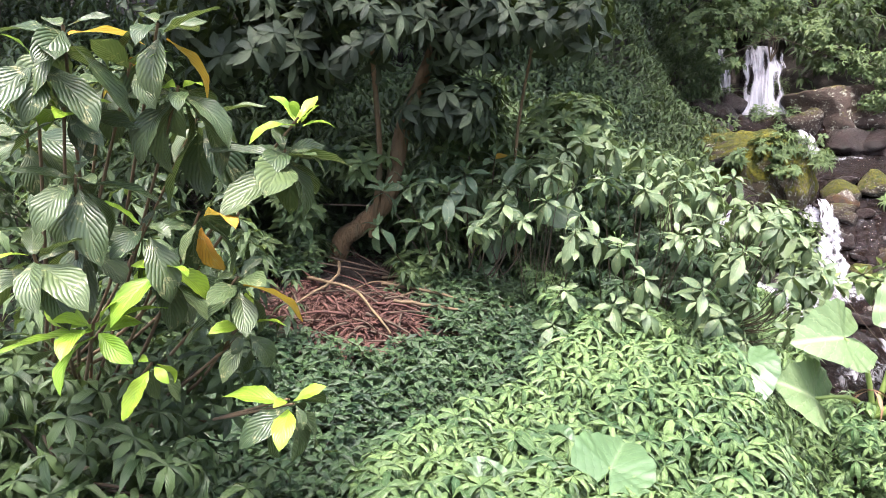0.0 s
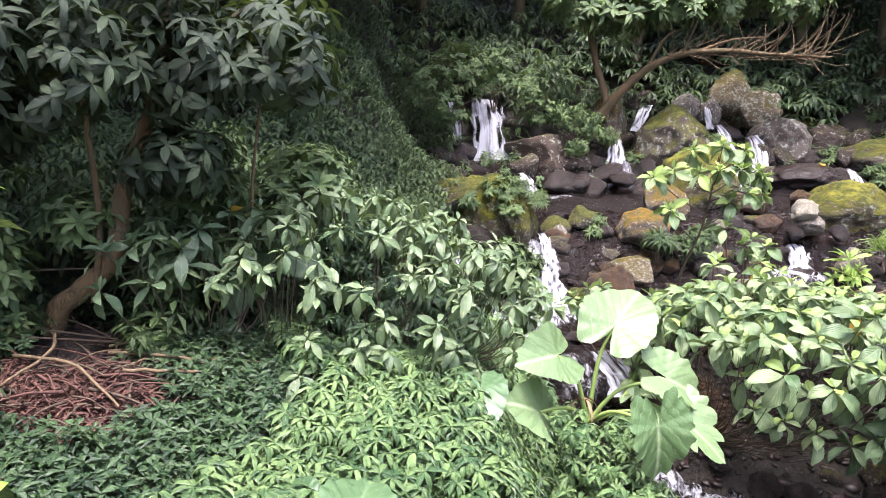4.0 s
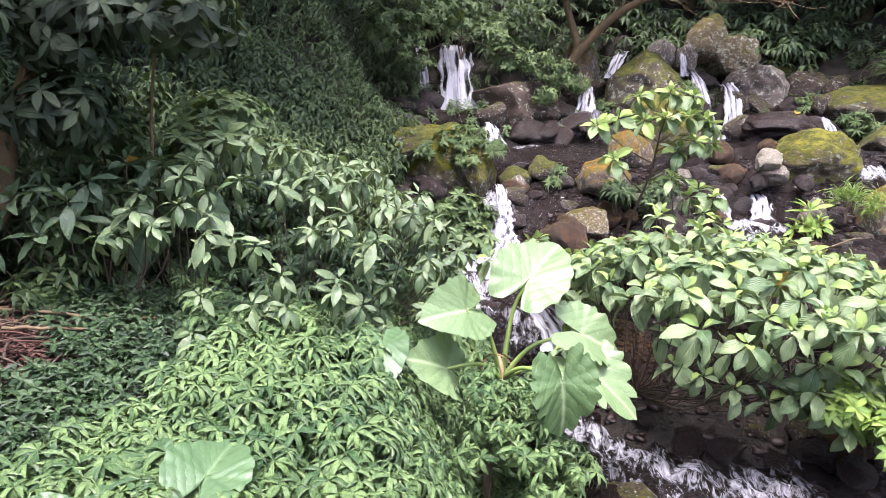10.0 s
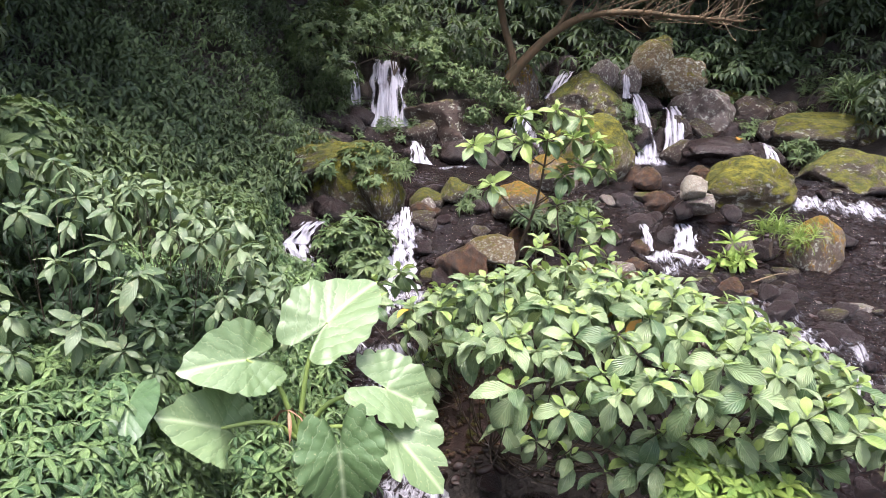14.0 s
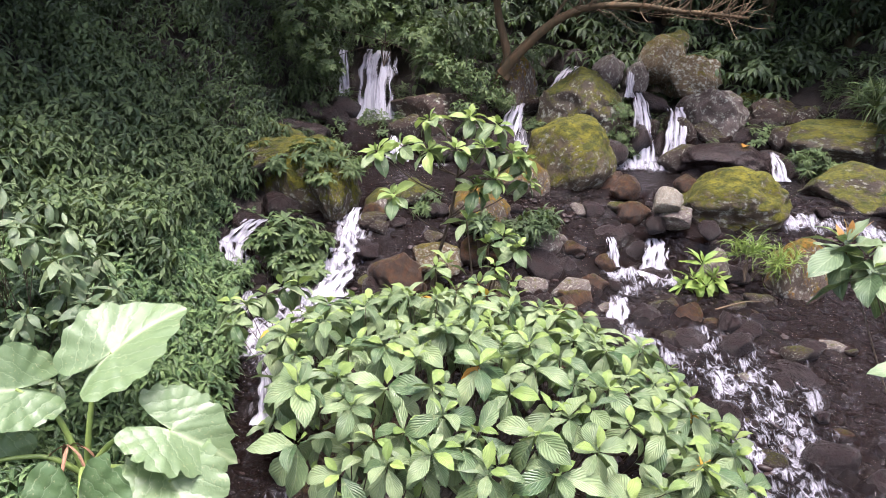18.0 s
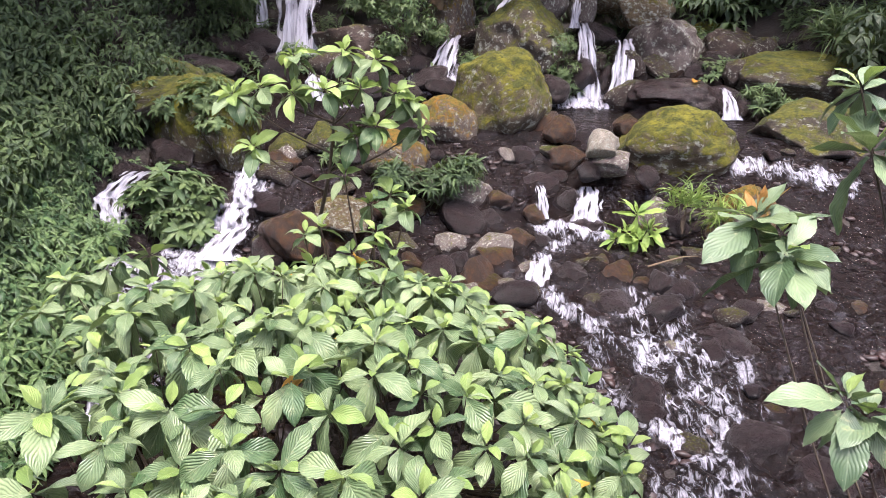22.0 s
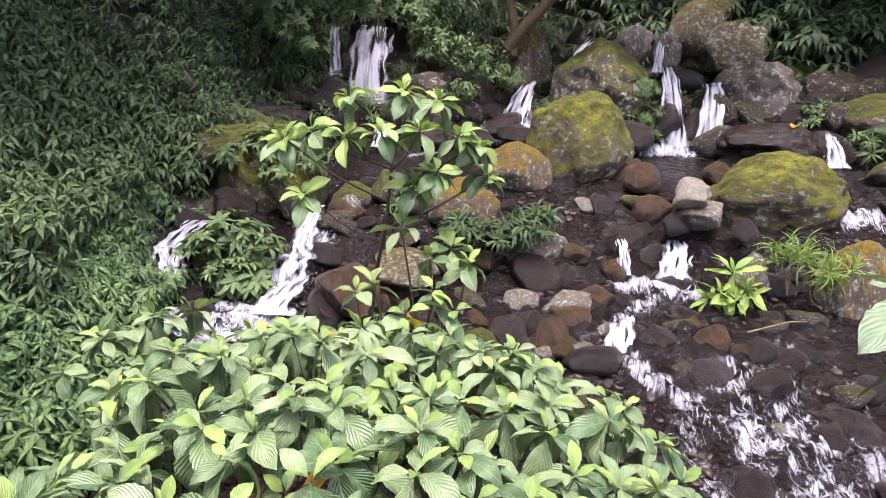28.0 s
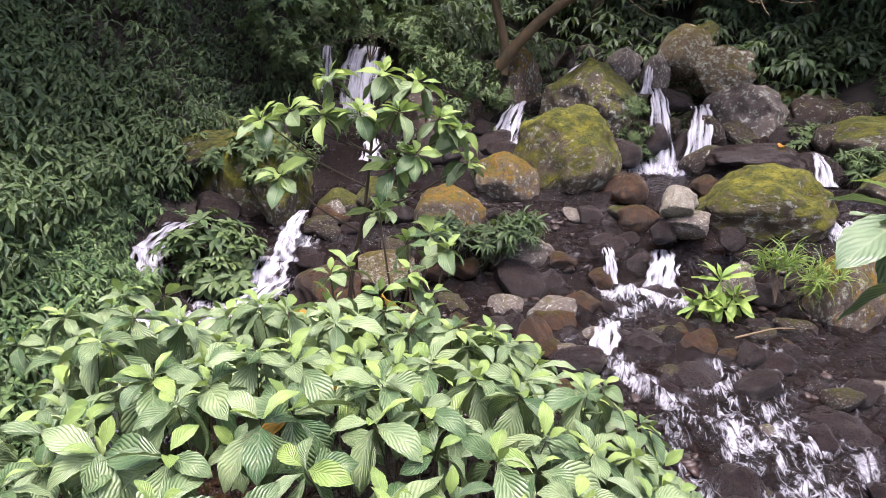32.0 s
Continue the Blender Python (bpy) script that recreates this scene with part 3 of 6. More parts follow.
# ---- water ----
# lines along which the current runs white: way points, half width, strength
WHITE_RUNS = (
    (((8.2, 7.05), (7.92, 6.76), (7.64, 6.56), (7.42, 6.23), (7.34, 5.84), (7.55, 5.48), (7.74, 5.08), (7.98, 4.80)), 0.17, 0.46),
    (((7.62, 5.25), (7.85, 4.80), (7.46, 4.33), (7.52, 4.03), (7.56, 3.73)), 0.2, 0.4),
    (((8.23, 5.27), (8.20, 4.96), (7.75, 4.80)), 0.16, 0.36),
    (((8.75, 5.85), (8.45, 5.4), (8.3, 5.1), (8.2, 4.7), (8.1, 4.25), (7.9, 3.8)), 0.24, 0.3),
    (((8.15, 5.6), (7.95, 5.2), (7.8, 4.75), (7.75, 4.3), (7.5, 3.8), (7.3, 3.5)), 0.26, 0.34),
    (((7.6, 5.3), (7.35, 4.95), (7.3, 4.5), (7.25, 4.1), (7.1, 3.6)), 0.18, 0.26),
    (((8.9, 5.2), (8.65, 4.8), (8.4, 4.45), (8.3, 4.0)), 0.16, 0.22),
    (((8.0, 4.6), (7.85, 4.1), (7.55, 3.5)), 0.26, 0.36),
    (((7.95, 7.2), (8.5, 6.98)), 0.2, 0.72),
    (((4.97, 8.58), (4.72, 8.05), (4.41, 7.41), (3.84, 7.31), (3.5, 7.2)), 0.32, 0.75),
    (((4.6, 7.1), (4.2, 7.0), (3.8, 6.8), (3.6, 6.4)), 0.3, 0.6),
    (((3.48, 8.3), (3.74, 8.2), (3.99, 7.75)), 0.13, 0.5),
    (((4.6, 7.8), (4.25, 7.6), (3.75, 7.5), (3.45, 7.38)), 0.24, 0.6),
    (((4.04, 6.10), (3.94, 5.65), (3.86, 5.64)), 0.24, 0.43),
    (((3.62, 4.3), (3.74, 3.93), (3.93, 3.55), (4.2, 3.24), (4.6, 3.05)), 0.36, 0.5),
    (((9.89, 10.36), (10.96, 10.04)), 0.24, 0.65),
    (((12.17, 9.51), (12.64, 9.46)), 0.16, 0.58),
    (((7.74, 11.26), (8.24, 11.14)), 0.20, 0.58),
    (((6.34, 10.78), (6.79, 10.96)), 0.20, 0.43),
    (((10.58, 7.29), (11.21, 7.03), (11.62, 6.66)), 0.24, 0.50),
)


def whiteness(x, y):
    """How broken the water is, from the runs that pass near."""
    f = np.zeros_like(x)
    for pts, half, strength in WHITE_RUNS:
        for (ax, ay), (bx, by) in zip(pts, pts[1:]):
            k = np.clip(((x - ax) * (bx - ax) + (y - ay) * (by - ay)) / ((bx - ax) ** 2 + (by - ay) ** 2 + 1e-9), 0, 1)
            d = np.hypot(x - ax - k * (bx - ax), y - ay - k * (by - ay))
            ragged = half * (1 + 0.35 * np.sin(7 * x + 4 * np.sin(5 * y)) * np.sin(9 * y - 3 * x))
            f = np.maximum(f, 0.85 * strength * smooth(ragged * 1.2, 0.0, d))
    return f


def water_level(u, w):
    x, y = to_xy(u, w)
    return terrace(u, w) + 0.08 + 0.05 * whiteness(x, y) + 0.04 * smooth(10.3, 10.7, u) + 0.06 * smooth(5.6, 5.0, u)


def water_surface(U, W):
    calm = smooth(10.4, 10.8, U) * smooth(13.0, 12.6, U)
    r = np.random.default_rng(2)
    chop = sum(0.012 * np.sin(r.uniform(6, 26) * U + r.uniform(10, 38) * W * r.choice([-1, 1]) + r.uniform(0, 6) + 2 * np.sin(U * r.uniform(1, 4) + W * r.uniform(1, 5))) for _ in range(7))
    wav = chop + 0.03 * np.sin(U * 9 + 2 * np.sin(W * 3.3)) * np.sin(W * 7 + 1.5 * np.sin(U * 4)) + 0.02 * np.sin(U * 23 + W * 5) * np.sin(W * 19 - U * 6)
    return water_level(U, W) + wav * (1 - 0.85 * calm)


wu, ww = np.concatenate([np.arange(-4, 3.4, 0.2), np.arange(3.4, 13.35, 0.035)]), np.arange(0.62, 12.5, 0.04)
WU, WW = np.meshgrid(wu, ww, indexing="ij")
WX, WY = to_xy(WU, WW)
water_me = mesh_of("water", np.stack([WX, WY, water_surface(WU, WW)], -1).reshape(-1, 3), grid_faces(*WU.shape)[:, ::-1], M_WATER, np.stack([WU, WW], -1).reshape(-1, 2))
foam_layer = water_me.attributes.new("foam", "FLOAT", "POINT")
foam_layer.data.foreach_set("value", whiteness(WX, WY).ravel().astype(np.float32))
tagged(new("water", water_me), "clear shallow stream broken into white riffles over dark stones", "water", kind="structure")


# ---- rocks ----
def rock_geo(seed, sub=4, cuts=7, rough=0.13, flat=0.25):
    """A worn boulder in the unit ball, faceted by random cuts."""
    rng = random.Random(seed)
    bm = bmesh.new()
    bmesh.ops.create_icosphere(bm, subdivisions=sub, radius=1.0)
    planes = []
    for _ in range(cuts):
        d = Vector((rng.gauss(0, 1), rng.gauss(0, 1), rng.gauss(0, 0.8))).normalized()
        planes.append((d, rng.uniform(0.55, 0.9)))
    planes.append((Vector((0, 0, -1)), 1 - flat))
    off = Vector((rng.uniform(0, 50), rng.uniform(0, 50), rng.uniform(0, 50)))
    for v in bm.verts:
        p = v.co.copy()
        for d, h in planes:
            over = p.dot(d) - h
            if over > 0:
                p -= d * over * 0.86
        n = noise.noise(p * 1.3 + off) * rough * 1.3 + noise.noise(p * 3.4 + off) * rough * 0.8 + (noise.noise(p * 8.5 + off) * rough * 0.22 if sub > 3 else 0)
        v.co = p * (1 + n)
    me = bpy.data.meshes.new("rock")
    bm.to_mesh(me)
    bm.free()
    co = np.empty(len(me.vertices) * 3, np.float32)
    me.vertices.foreach_get("co", co)
    co = co.reshape(-1, 3)
    lo, hi = co.min(0), co.max(0)
    me.vertices.foreach_set("co", ((co - (lo + hi) / 2) / ((hi - lo) / 2)).ravel())
    me.update()
    me.polygons.foreach_set("use_smooth", np.ones(len(me.polygons), bool))
    return me


def boulder(seed, mat, x, y, z, sx, sy, sz, turn, label, sub=4, tilt=0.0, cuts=7, category="boulder"):
    me = rock_geo(seed, 5 if max(sx, sz) > 0.5 else sub, cuts + (-4 if mat in (R_MOSSY, R_ORANGE) else 5))
    me.materials.append(mat)
    ob = new("boulder" if max(sx, sz) > 0.3 else "stone", me)
    ob.matrix_basis = pose(x, y, z, 0, tilt, turn) @ Matrix.Diagonal((sx, sy, sz, 1))
    return tagged(ob, label, category if max(sx, sz) > 0.3 else "stone")


# boulders and large stones
boulder(11, R_MOSSY, 8.03, 9.04, 2.08, 0.77, 0.56, 0.57, -20, "large boulder thickly covered in yellow-green moss", tilt=-28)
boulder(12, R_ORANGE, 7.39, 8.85, 1.79, 0.38, 0.32, 0.38, -20, "boulder with orange and green moss")
boulder(13, R_PALE, 8.72, 7.34, 1.79, 0.19, 0.16, 0.17, -20, "small pale angular stone at the pool edge")
boulder(14, R_MOSSY, 10.03, 7.76, 1.70, 0.76, 0.64, 0.47, -20, "large boulder thickly covered in yellow-green moss")
boulder(115, R_DARK, 11.46, 9.81, 1.99, 0.85, 0.66, 0.32, 0, "flat wet dark ledge rock below the waterfalls", cuts=2)
boulder(16, R_GREY, 11.92, 10.91, 2.64, 0.66, 0.56, 0.56, -20, "smooth grey boulder beside the twin waterfall")
boulder(17, R_LICHEN, 11.30, 11.83, 3.67, 0.44, 0.38, 0.48, -20, "upright lichened boulder above the waterfalls")
boulder(18, R_LICHEN, 11.87, 11.59, 3.37, 0.59, 0.5, 0.42, -20, "tan boulder covered in pale lichen")
boulder(19, R_MOSS, 9.40, 11.2, 2.74, 0.78, 0.7, 0.74, -20, "dark boulder with patches of green moss")
boulder(20, R_ORANGE, 8.55, 12.19, 3.14, 0.42, 0.44, 0.56, -20, "boulder with orange and green moss")
boulder(21, R_DRY, 7.40, 11.75, 2.28, 0.51, 0.44, 0.4, -20, "wet dark volcanic boulder in the stream")
boulder(22, R_MOSS, 13.70, 9.47, 2.28, 1.2, 1.02, 0.48, -20, "dark boulder with patches of green moss")
boulder(23, R_MOSS, 12.13, 7.73, 1.77, 0.83, 0.7, 0.47, -20, "wet dark volcanic boulder in the stream")
boulder(24, R_GREY, 7.19, 7.85, 1.08, 0.45, 0.38, 0.36, -20, "grey weathered boulder with faint lichen")
boulder(25, R_DARK, 7.42, 7.52, 0.91, 0.22, 0.18, 0.18, -20, "wet dark volcanic boulder in the stream")
boulder(26, R_BROWN, 7.59, 7.04, 0.80, 0.2, 0.17, 0.18, -20, "reddish brown wet stone in the current")
boulder(27, R_BROWN, 8.21, 6.04, 0.72, 0.18, 0.15, 0.18, -20, "rounded brown stone lying in the stream bed")
boulder(28, R_DARK, 8.02, 5.65, 0.56, 0.31, 0.27, 0.19, -20, "rounded wet grey stone between two currents")
boulder(29, R_BROWN, 6.82, 6.27, 0.75, 0.2, 0.2, 0.25, -20, "rounded brown stone lying in the stream bed")
boulder(30, R_DARK, 7.79, 6.18, 0.70, 0.17, 0.14, 0.16, -20, "wet dark volcanic boulder in the stream")
boulder(31, R_DARK, 8.53, 5.73, 0.70, 0.15, 0.14, 0.18, -20, "wet dark volcanic boulder in the stream")
boulder(32, R_BROWN, 6.67, 5.60, 0.50, 0.3, 0.25, 0.2, -20, "rounded brown stone lying in the stream bed")
boulder(33, R_ORANGE, 6.56, 8.31, 1.54, 0.41, 0.35, 0.31, -20, "boulder with orange and green moss")
boulder(34, R_GREY, 5.33, 8.76, 1.38, 0.21, 0.2, 0.24, -20, "grey weathered boulder with faint lichen")
boulder(35, R_DARK, 5.11, 8.44, 0.99, 0.25, 0.22, 0.2, -20, "wet dark volcanic boulder in the stream")
boulder(36, R_DARK, 5.03, 7.14, 0.80, 0.19, 0.18, 0.23, -20, "wet dark volcanic boulder in the stream")
boulder(37, R_MOSSY, 4.40, 9.55, 1.70, 0.74, 0.6, 0.64, -20, "large boulder thickly covered in yellow-green moss", tilt=-12)
boulder(38, R_MOSS, 4.23, 10.60, 2.15, 0.46, 0.39, 0.32, -20, "dark boulder with patches of green moss")
boulder(39, R_DARK, 10.68, 10.60, 2.09, 0.22, 0.29, 0.36, -20, "wet dark volcanic boulder in the stream")
boulder(40, R_DARK, 10.89, 11.36, 2.82, 0.36, 0.3, 0.28, -20, "wet dark volcanic boulder in the stream")
boulder(41, R_ORANGE, 10.00, 6.47, 1.00, 0.37, 0.39, 0.49, -20, "boulder with orange and green moss")
boulder(42, R_GREY, 9.17, 6.92, 1.00, 0.2, 0.22, 0.27, -20, "grey weathered boulder with faint lichen")
boulder(43, R_DARK, 4.07, 8.68, 0.91, 0.39, 0.34, 0.37, -20, "wet dark volcanic boulder in the stream")
boulder(44, R_DARK, 8.17, 7.76, 1.23, 0.24, 0.21, 0.17, -20, "wet dark volcanic boulder in the stream")
boulder(45, R_GREY, 8.88, 7.44, 1.54, 0.32, 0.27, 0.15, 20, "grey weathered boulder with faint lichen")
boulder(46, R_BROWN, 8.76, 8.70, 1.68, 0.34, 0.29, 0.29, -20, "rounded brown stone lying in the stream bed")
boulder(47, R_GREY, 10.28, 11.87, 3.39, 0.32, 0.28, 0.35, -20, "grey weathered boulder with faint lichen")
boulder(48, R_DARK, 10.24, 13.43, 3.47, 0.5, 0.43, 0.41, -20, "wet dark volcanic boulder in the stream")
boulder(49, R_PALE, 10.89, 7.31, 1.24, 0.34, 0.29, 0.18, -20, "pale dry stone spotted with lichen")
boulder(50, R_DARK, 8.47, 7.69, 1.06, 0.22, 0.19, 0.16, -20, "wet dark volcanic boulder in the stream")
boulder(51, R_DARK, 7.63, 4.64, 0.32, 0.17, 0.15, 0.14, -20, "wet dark volcanic boulder in the stream")
boulder(52, R_DARK, 7.55, 4.53, 0.34, 0.16, 0.16, 0.2, -20, "wet dark volcanic boulder in the stream")
boulder(53, R_BROWN, 9.31, 7.19, 1.01, 0.19, 0.16, 0.1, -20, "rounded brown stone lying in the stream bed")
boulder(54, R_MOSS, 5.85, 8.86, 1.68, 0.24, 0.2, 0.18, -20, "dark boulder with patches of green moss")
boulder(55, R_DRY, 13.24, 10.78, 2.62, 0.59, 0.51, 0.47, -20, "wet dark volcanic boulder in the stream")
boulder(56, R_MOSS, 13.58, 11.83, 2.80, 0.65, 0.55, 0.37, -20, "dark boulder with patches of green moss")
boulder(57, R_GREY, 14.28, 10.77, 2.74, 0.25, 0.26, 0.32, -20, "grey weathered boulder with faint lichen")
boulder(58, R_BROWN, 8.58, 7.89, 1.51, 0.23, 0.2, 0.18, -20, "rounded brown stone lying in the stream bed")
boulder(59, R_LICHEN, 5.78, 7.50, 1.12, 0.29, 0.24, 0.2, -20, "tan boulder covered in pale lichen")
boulder(60, R_BROWN, 5.20, 7.14, 1.04, 0.32, 0.27, 0.27, -20, "rounded brown stone lying in the stream bed")
boulder(61, R_BROWN, 9.55, 8.17, 1.85, 0.18, 0.15, 0.14, -20, "rounded brown stone lying in the stream bed")
boulder(62, R_BROWN, 8.64, 8.24, 1.81, 0.21, 0.18, 0.18, -20, "rounded brown stone lying in the stream bed")
boulder(63, R_DARK, 8.59, 7.38, 1.48, 0.14, 0.12, 0.15, -20, "wet dark volcanic boulder in the stream")
boulder(64, R_DARK, 9.22, 7.17, 1.43, 0.14, 0.12, 0.13, -20, "wet dark volcanic boulder in the stream")
boulder(65, R_BROWN, 7.30, 6.74, 0.70, 0.22, 0.19, 0.12, -20, "rounded brown stone lying in the stream bed")
boulder(66, R_DARK, 6.80, 6.73, 0.74, 0.12, 0.12, 0.14, -20, "wet dark volcanic boulder in the stream")
boulder(67, R_DARK, 9.05, 6.39, 0.74, 0.14, 0.12, 0.11, -20, "wet dark volcanic boulder in the stream")
boulder(68, R_DARK, 9.04, 5.90, 0.68, 0.13, 0.11, 0.1, -20, "wet dark volcanic boulder in the stream")
boulder(69, R_DARK, 8.91, 5.21, 0.54, 0.18, 0.15, 0.11, -20, "wet dark volcanic boulder in the stream")
boulder(70, R_DARK, 8.65, 4.94, 0.44, 0.33, 0.28, 0.2, -20, "wet dark volcanic boulder in the stream")
boulder(71, R_DARK, 9.37, 6.38, 0.73, 0.14, 0.12, 0.09, -20, "wet dark volcanic boulder in the stream")
boulder(72, R_GREY, 8.18, 5.02, 0.45, 0.15, 0.13, 0.1, -20, "grey weathered boulder with faint lichen")
boulder(73, R_DARK, 8.70, 5.01, 0.45, 0.31, 0.26, 0.16, -20, "wet dark volcanic boulder in the stream")
boulder(74, R_GREY, 9.37, 5.25, 0.57, 0.24, 0.2, 0.13, -20, "grey weathered boulder with faint lichen")
boulder(75, R_GREY, 8.99, 5.30, 0.54, 0.16, 0.14, 0.08, -20, "grey weathered boulder with faint lichen")
boulder(76, R_DARK, 9.90, 5.11, 0.59, 0.18, 0.15, 0.11, -20, "wet dark volcanic boulder in the stream")
boulder(77, R_DARK, 8.10, 3.94, 0.21, 0.25, 0.21, 0.21, -20, "wet dark volcanic boulder in the stream")
boulder(78, R_DARK, 8.27, 3.56, 0.15, 0.2, 0.17, 0.19, -20, "wet dark volcanic boulder in the stream")
boulder(79, R_DARK, 7.62, 4.59, 0.34, 0.18, 0.15, 0.18, -20, "wet dark volcanic boulder in the stream")
boulder(80, R_DARK, 8.59, 4.62, 0.40, 0.11, 0.09, 0.11, -20, "wet dark volcanic boulder in the stream")
boulder(81, R_BROWN, 4.74, 5.45, 0.63, 0.18, 0.16, 0.1, -20, "rounded brown stone lying in the stream bed")
boulder(82, R_BROWN, 4.37, 5.31, 0.58, 0.11, 0.12, 0.14, -20, "rounded brown stone lying in the stream bed")
boulder(83, R_DARK, 4.32, 3.72, 0.12, 0.21, 0.18, 0.18, -20, "wet dark volcanic boulder in the stream")
boulder(84, R_DARK, 4.59, 3.62, 0.12, 0.17, 0.14, 0.14, -20, "wet dark volcanic boulder in the stream")
boulder(85, R_DARK, 4.58, 3.55, 0.10, 0.14, 0.12, 0.13, -20, "wet dark volcanic boulder in the stream")
boulder(86, R_DARK, 5.40, 3.24, 0.01, 0.22, 0.18, 0.13, -20, "wet dark volcanic boulder in the stream")
boulder(110, R_DARK, 4.52, 3.55, 0.13, 0.17, 0.14, 0.12, 30, "wet dark stone under the thicket")
boulder(111, R_DRY, 5.25, 3.42, 0.22, 0.2, 0.15, 0.13, 10, "brown-grey stone under the thicket")
boulder(112, R_BROWN, 5.36, 3.18, 0.2, 0.22, 0.17, 0.13, -30, "brown stone under the thicket")
boulder(113, R_DARK, 5.16, 2.9, 0.16, 0.16, 0.13, 0.11, 0, "wet dark stone under the thicket")
boulder(114, R_DRY, 4.88, 3.62, 0.2, 0.16, 0.13, 0.1, 50, "brown-grey stone under the thicket")
boulder(87, R_DARK, 7.26, 11.35, 1.92, 0.32, 0.27, 0.29, -20, "wet dark volcanic boulder in the stream")
boulder(88, R_DARK, 7.95, 10.81, 2.05, 0.26, 0.22, 0.16, -20, "wet dark volcanic boulder in the stream")
boulder(89, R_DARK, 9.55, 10.22, 2.09, 0.26, 0.22, 0.22, -20, "wet dark volcanic boulder in the stream")
boulder(90, R_GREY, 10.84, 11.85, 3.33, 0.25, 0.26, 0.32, -20, "grey weathered boulder with faint lichen")
boulder(91, R_DARK, 9.08, 11.62, 2.43, 0.38, 0.33, 0.38, -20, "wet dark volcanic boulder in the stream")
boulder(92, R_DARK, 6.20, 12.15, 1.95, 0.38, 0.34, 0.42, -20, "wet dark volcanic boulder in the stream")
boulder(93, R_DARK, 5.96, 15.25, 3.38, 0.23, 0.29, 0.37, -20, "wet dark volcanic boulder in the stream")
boulder(94, R_DARK, 6.29, 13.72, 3.15, 0.26, 0.27, 0.33, -20, "wet dark volcanic boulder in the stream")
boulder(95, R_DARK, 11.38, 13.75, 3.90, 0.52, 0.44, 0.37, -20, "wet dark volcanic boulder in the stream")
boulder(96, R_MOSS, 12.06, 12.55, 3.98, 0.32, 0.28, 0.34, -20, "dark boulder with patches of green moss")
boulder(97, R_DRY, 12.70, 9.81, 2.37, 0.32, 0.27, 0.24, -20, "wet dark volcanic boulder in the stream")
boulder(98, R_DARK, 5.60, 13.53, 2.37, 0.41, 0.35, 0.44, -20, "wet dark volcanic boulder in the stream")
boulder(99, R_DARK, 4.57, 11.75, 2.20, 0.51, 0.44, 0.25, -20, "wet dark volcanic boulder in the stream")
boulder(100, R_MOSS, 3.95, 9.75, 2.02, 0.78, 0.55, 0.27, -20, "flat sloping boulder with dark green moss", tilt=-20)
boulder(101, R_MOSSY, 4.76, 9.0, 1.66, 0.36, 0.36, 0.52, -20, "round boulder thickly covered in yellow-green moss above the chute")
boulder(102, R_DARK, 4.10, 9.05, 1.46, 0.26, 0.22, 0.2, -20, "wet dark volcanic boulder in the stream")
boulder(103, R_DRY, 7.11, 12.22, 2.38, 0.9, 0.77, 0.56, -20, "big dark boulder between the broad fall and the fan")
boulder(104, R_DARK, 4.66, 8.32, 0.84, 0.42, 0.34, 0.32, -20, "wet dark rock under the white chute")
boulder(106, R_DARK, 3.76, 8.82, 1.2, 0.34, 0.22, 0.27, -20, "wet dark rock above the side chute")
boulder(107, R_DARK, 3.72, 7.98, 0.82, 0.22, 0.17, 0.16, -20, "wet dark stone below the side chute")
boulder(108, R_DARK, 3.98, 7.95, 0.84, 0.18, 0.16, 0.14, -20, "wet dark stone below the side chute")
boulder(109, R_DARK, 8.44, 7.52, 1.06, 0.2, 0.16, 0.2, -20, "wet dark rock splitting the small step fall")
boulder(105, R_DARK, 3.86, 7.55, 0.74, 0.2, 0.17, 0.13, -20, "wet dark stone in the foam below the chute")

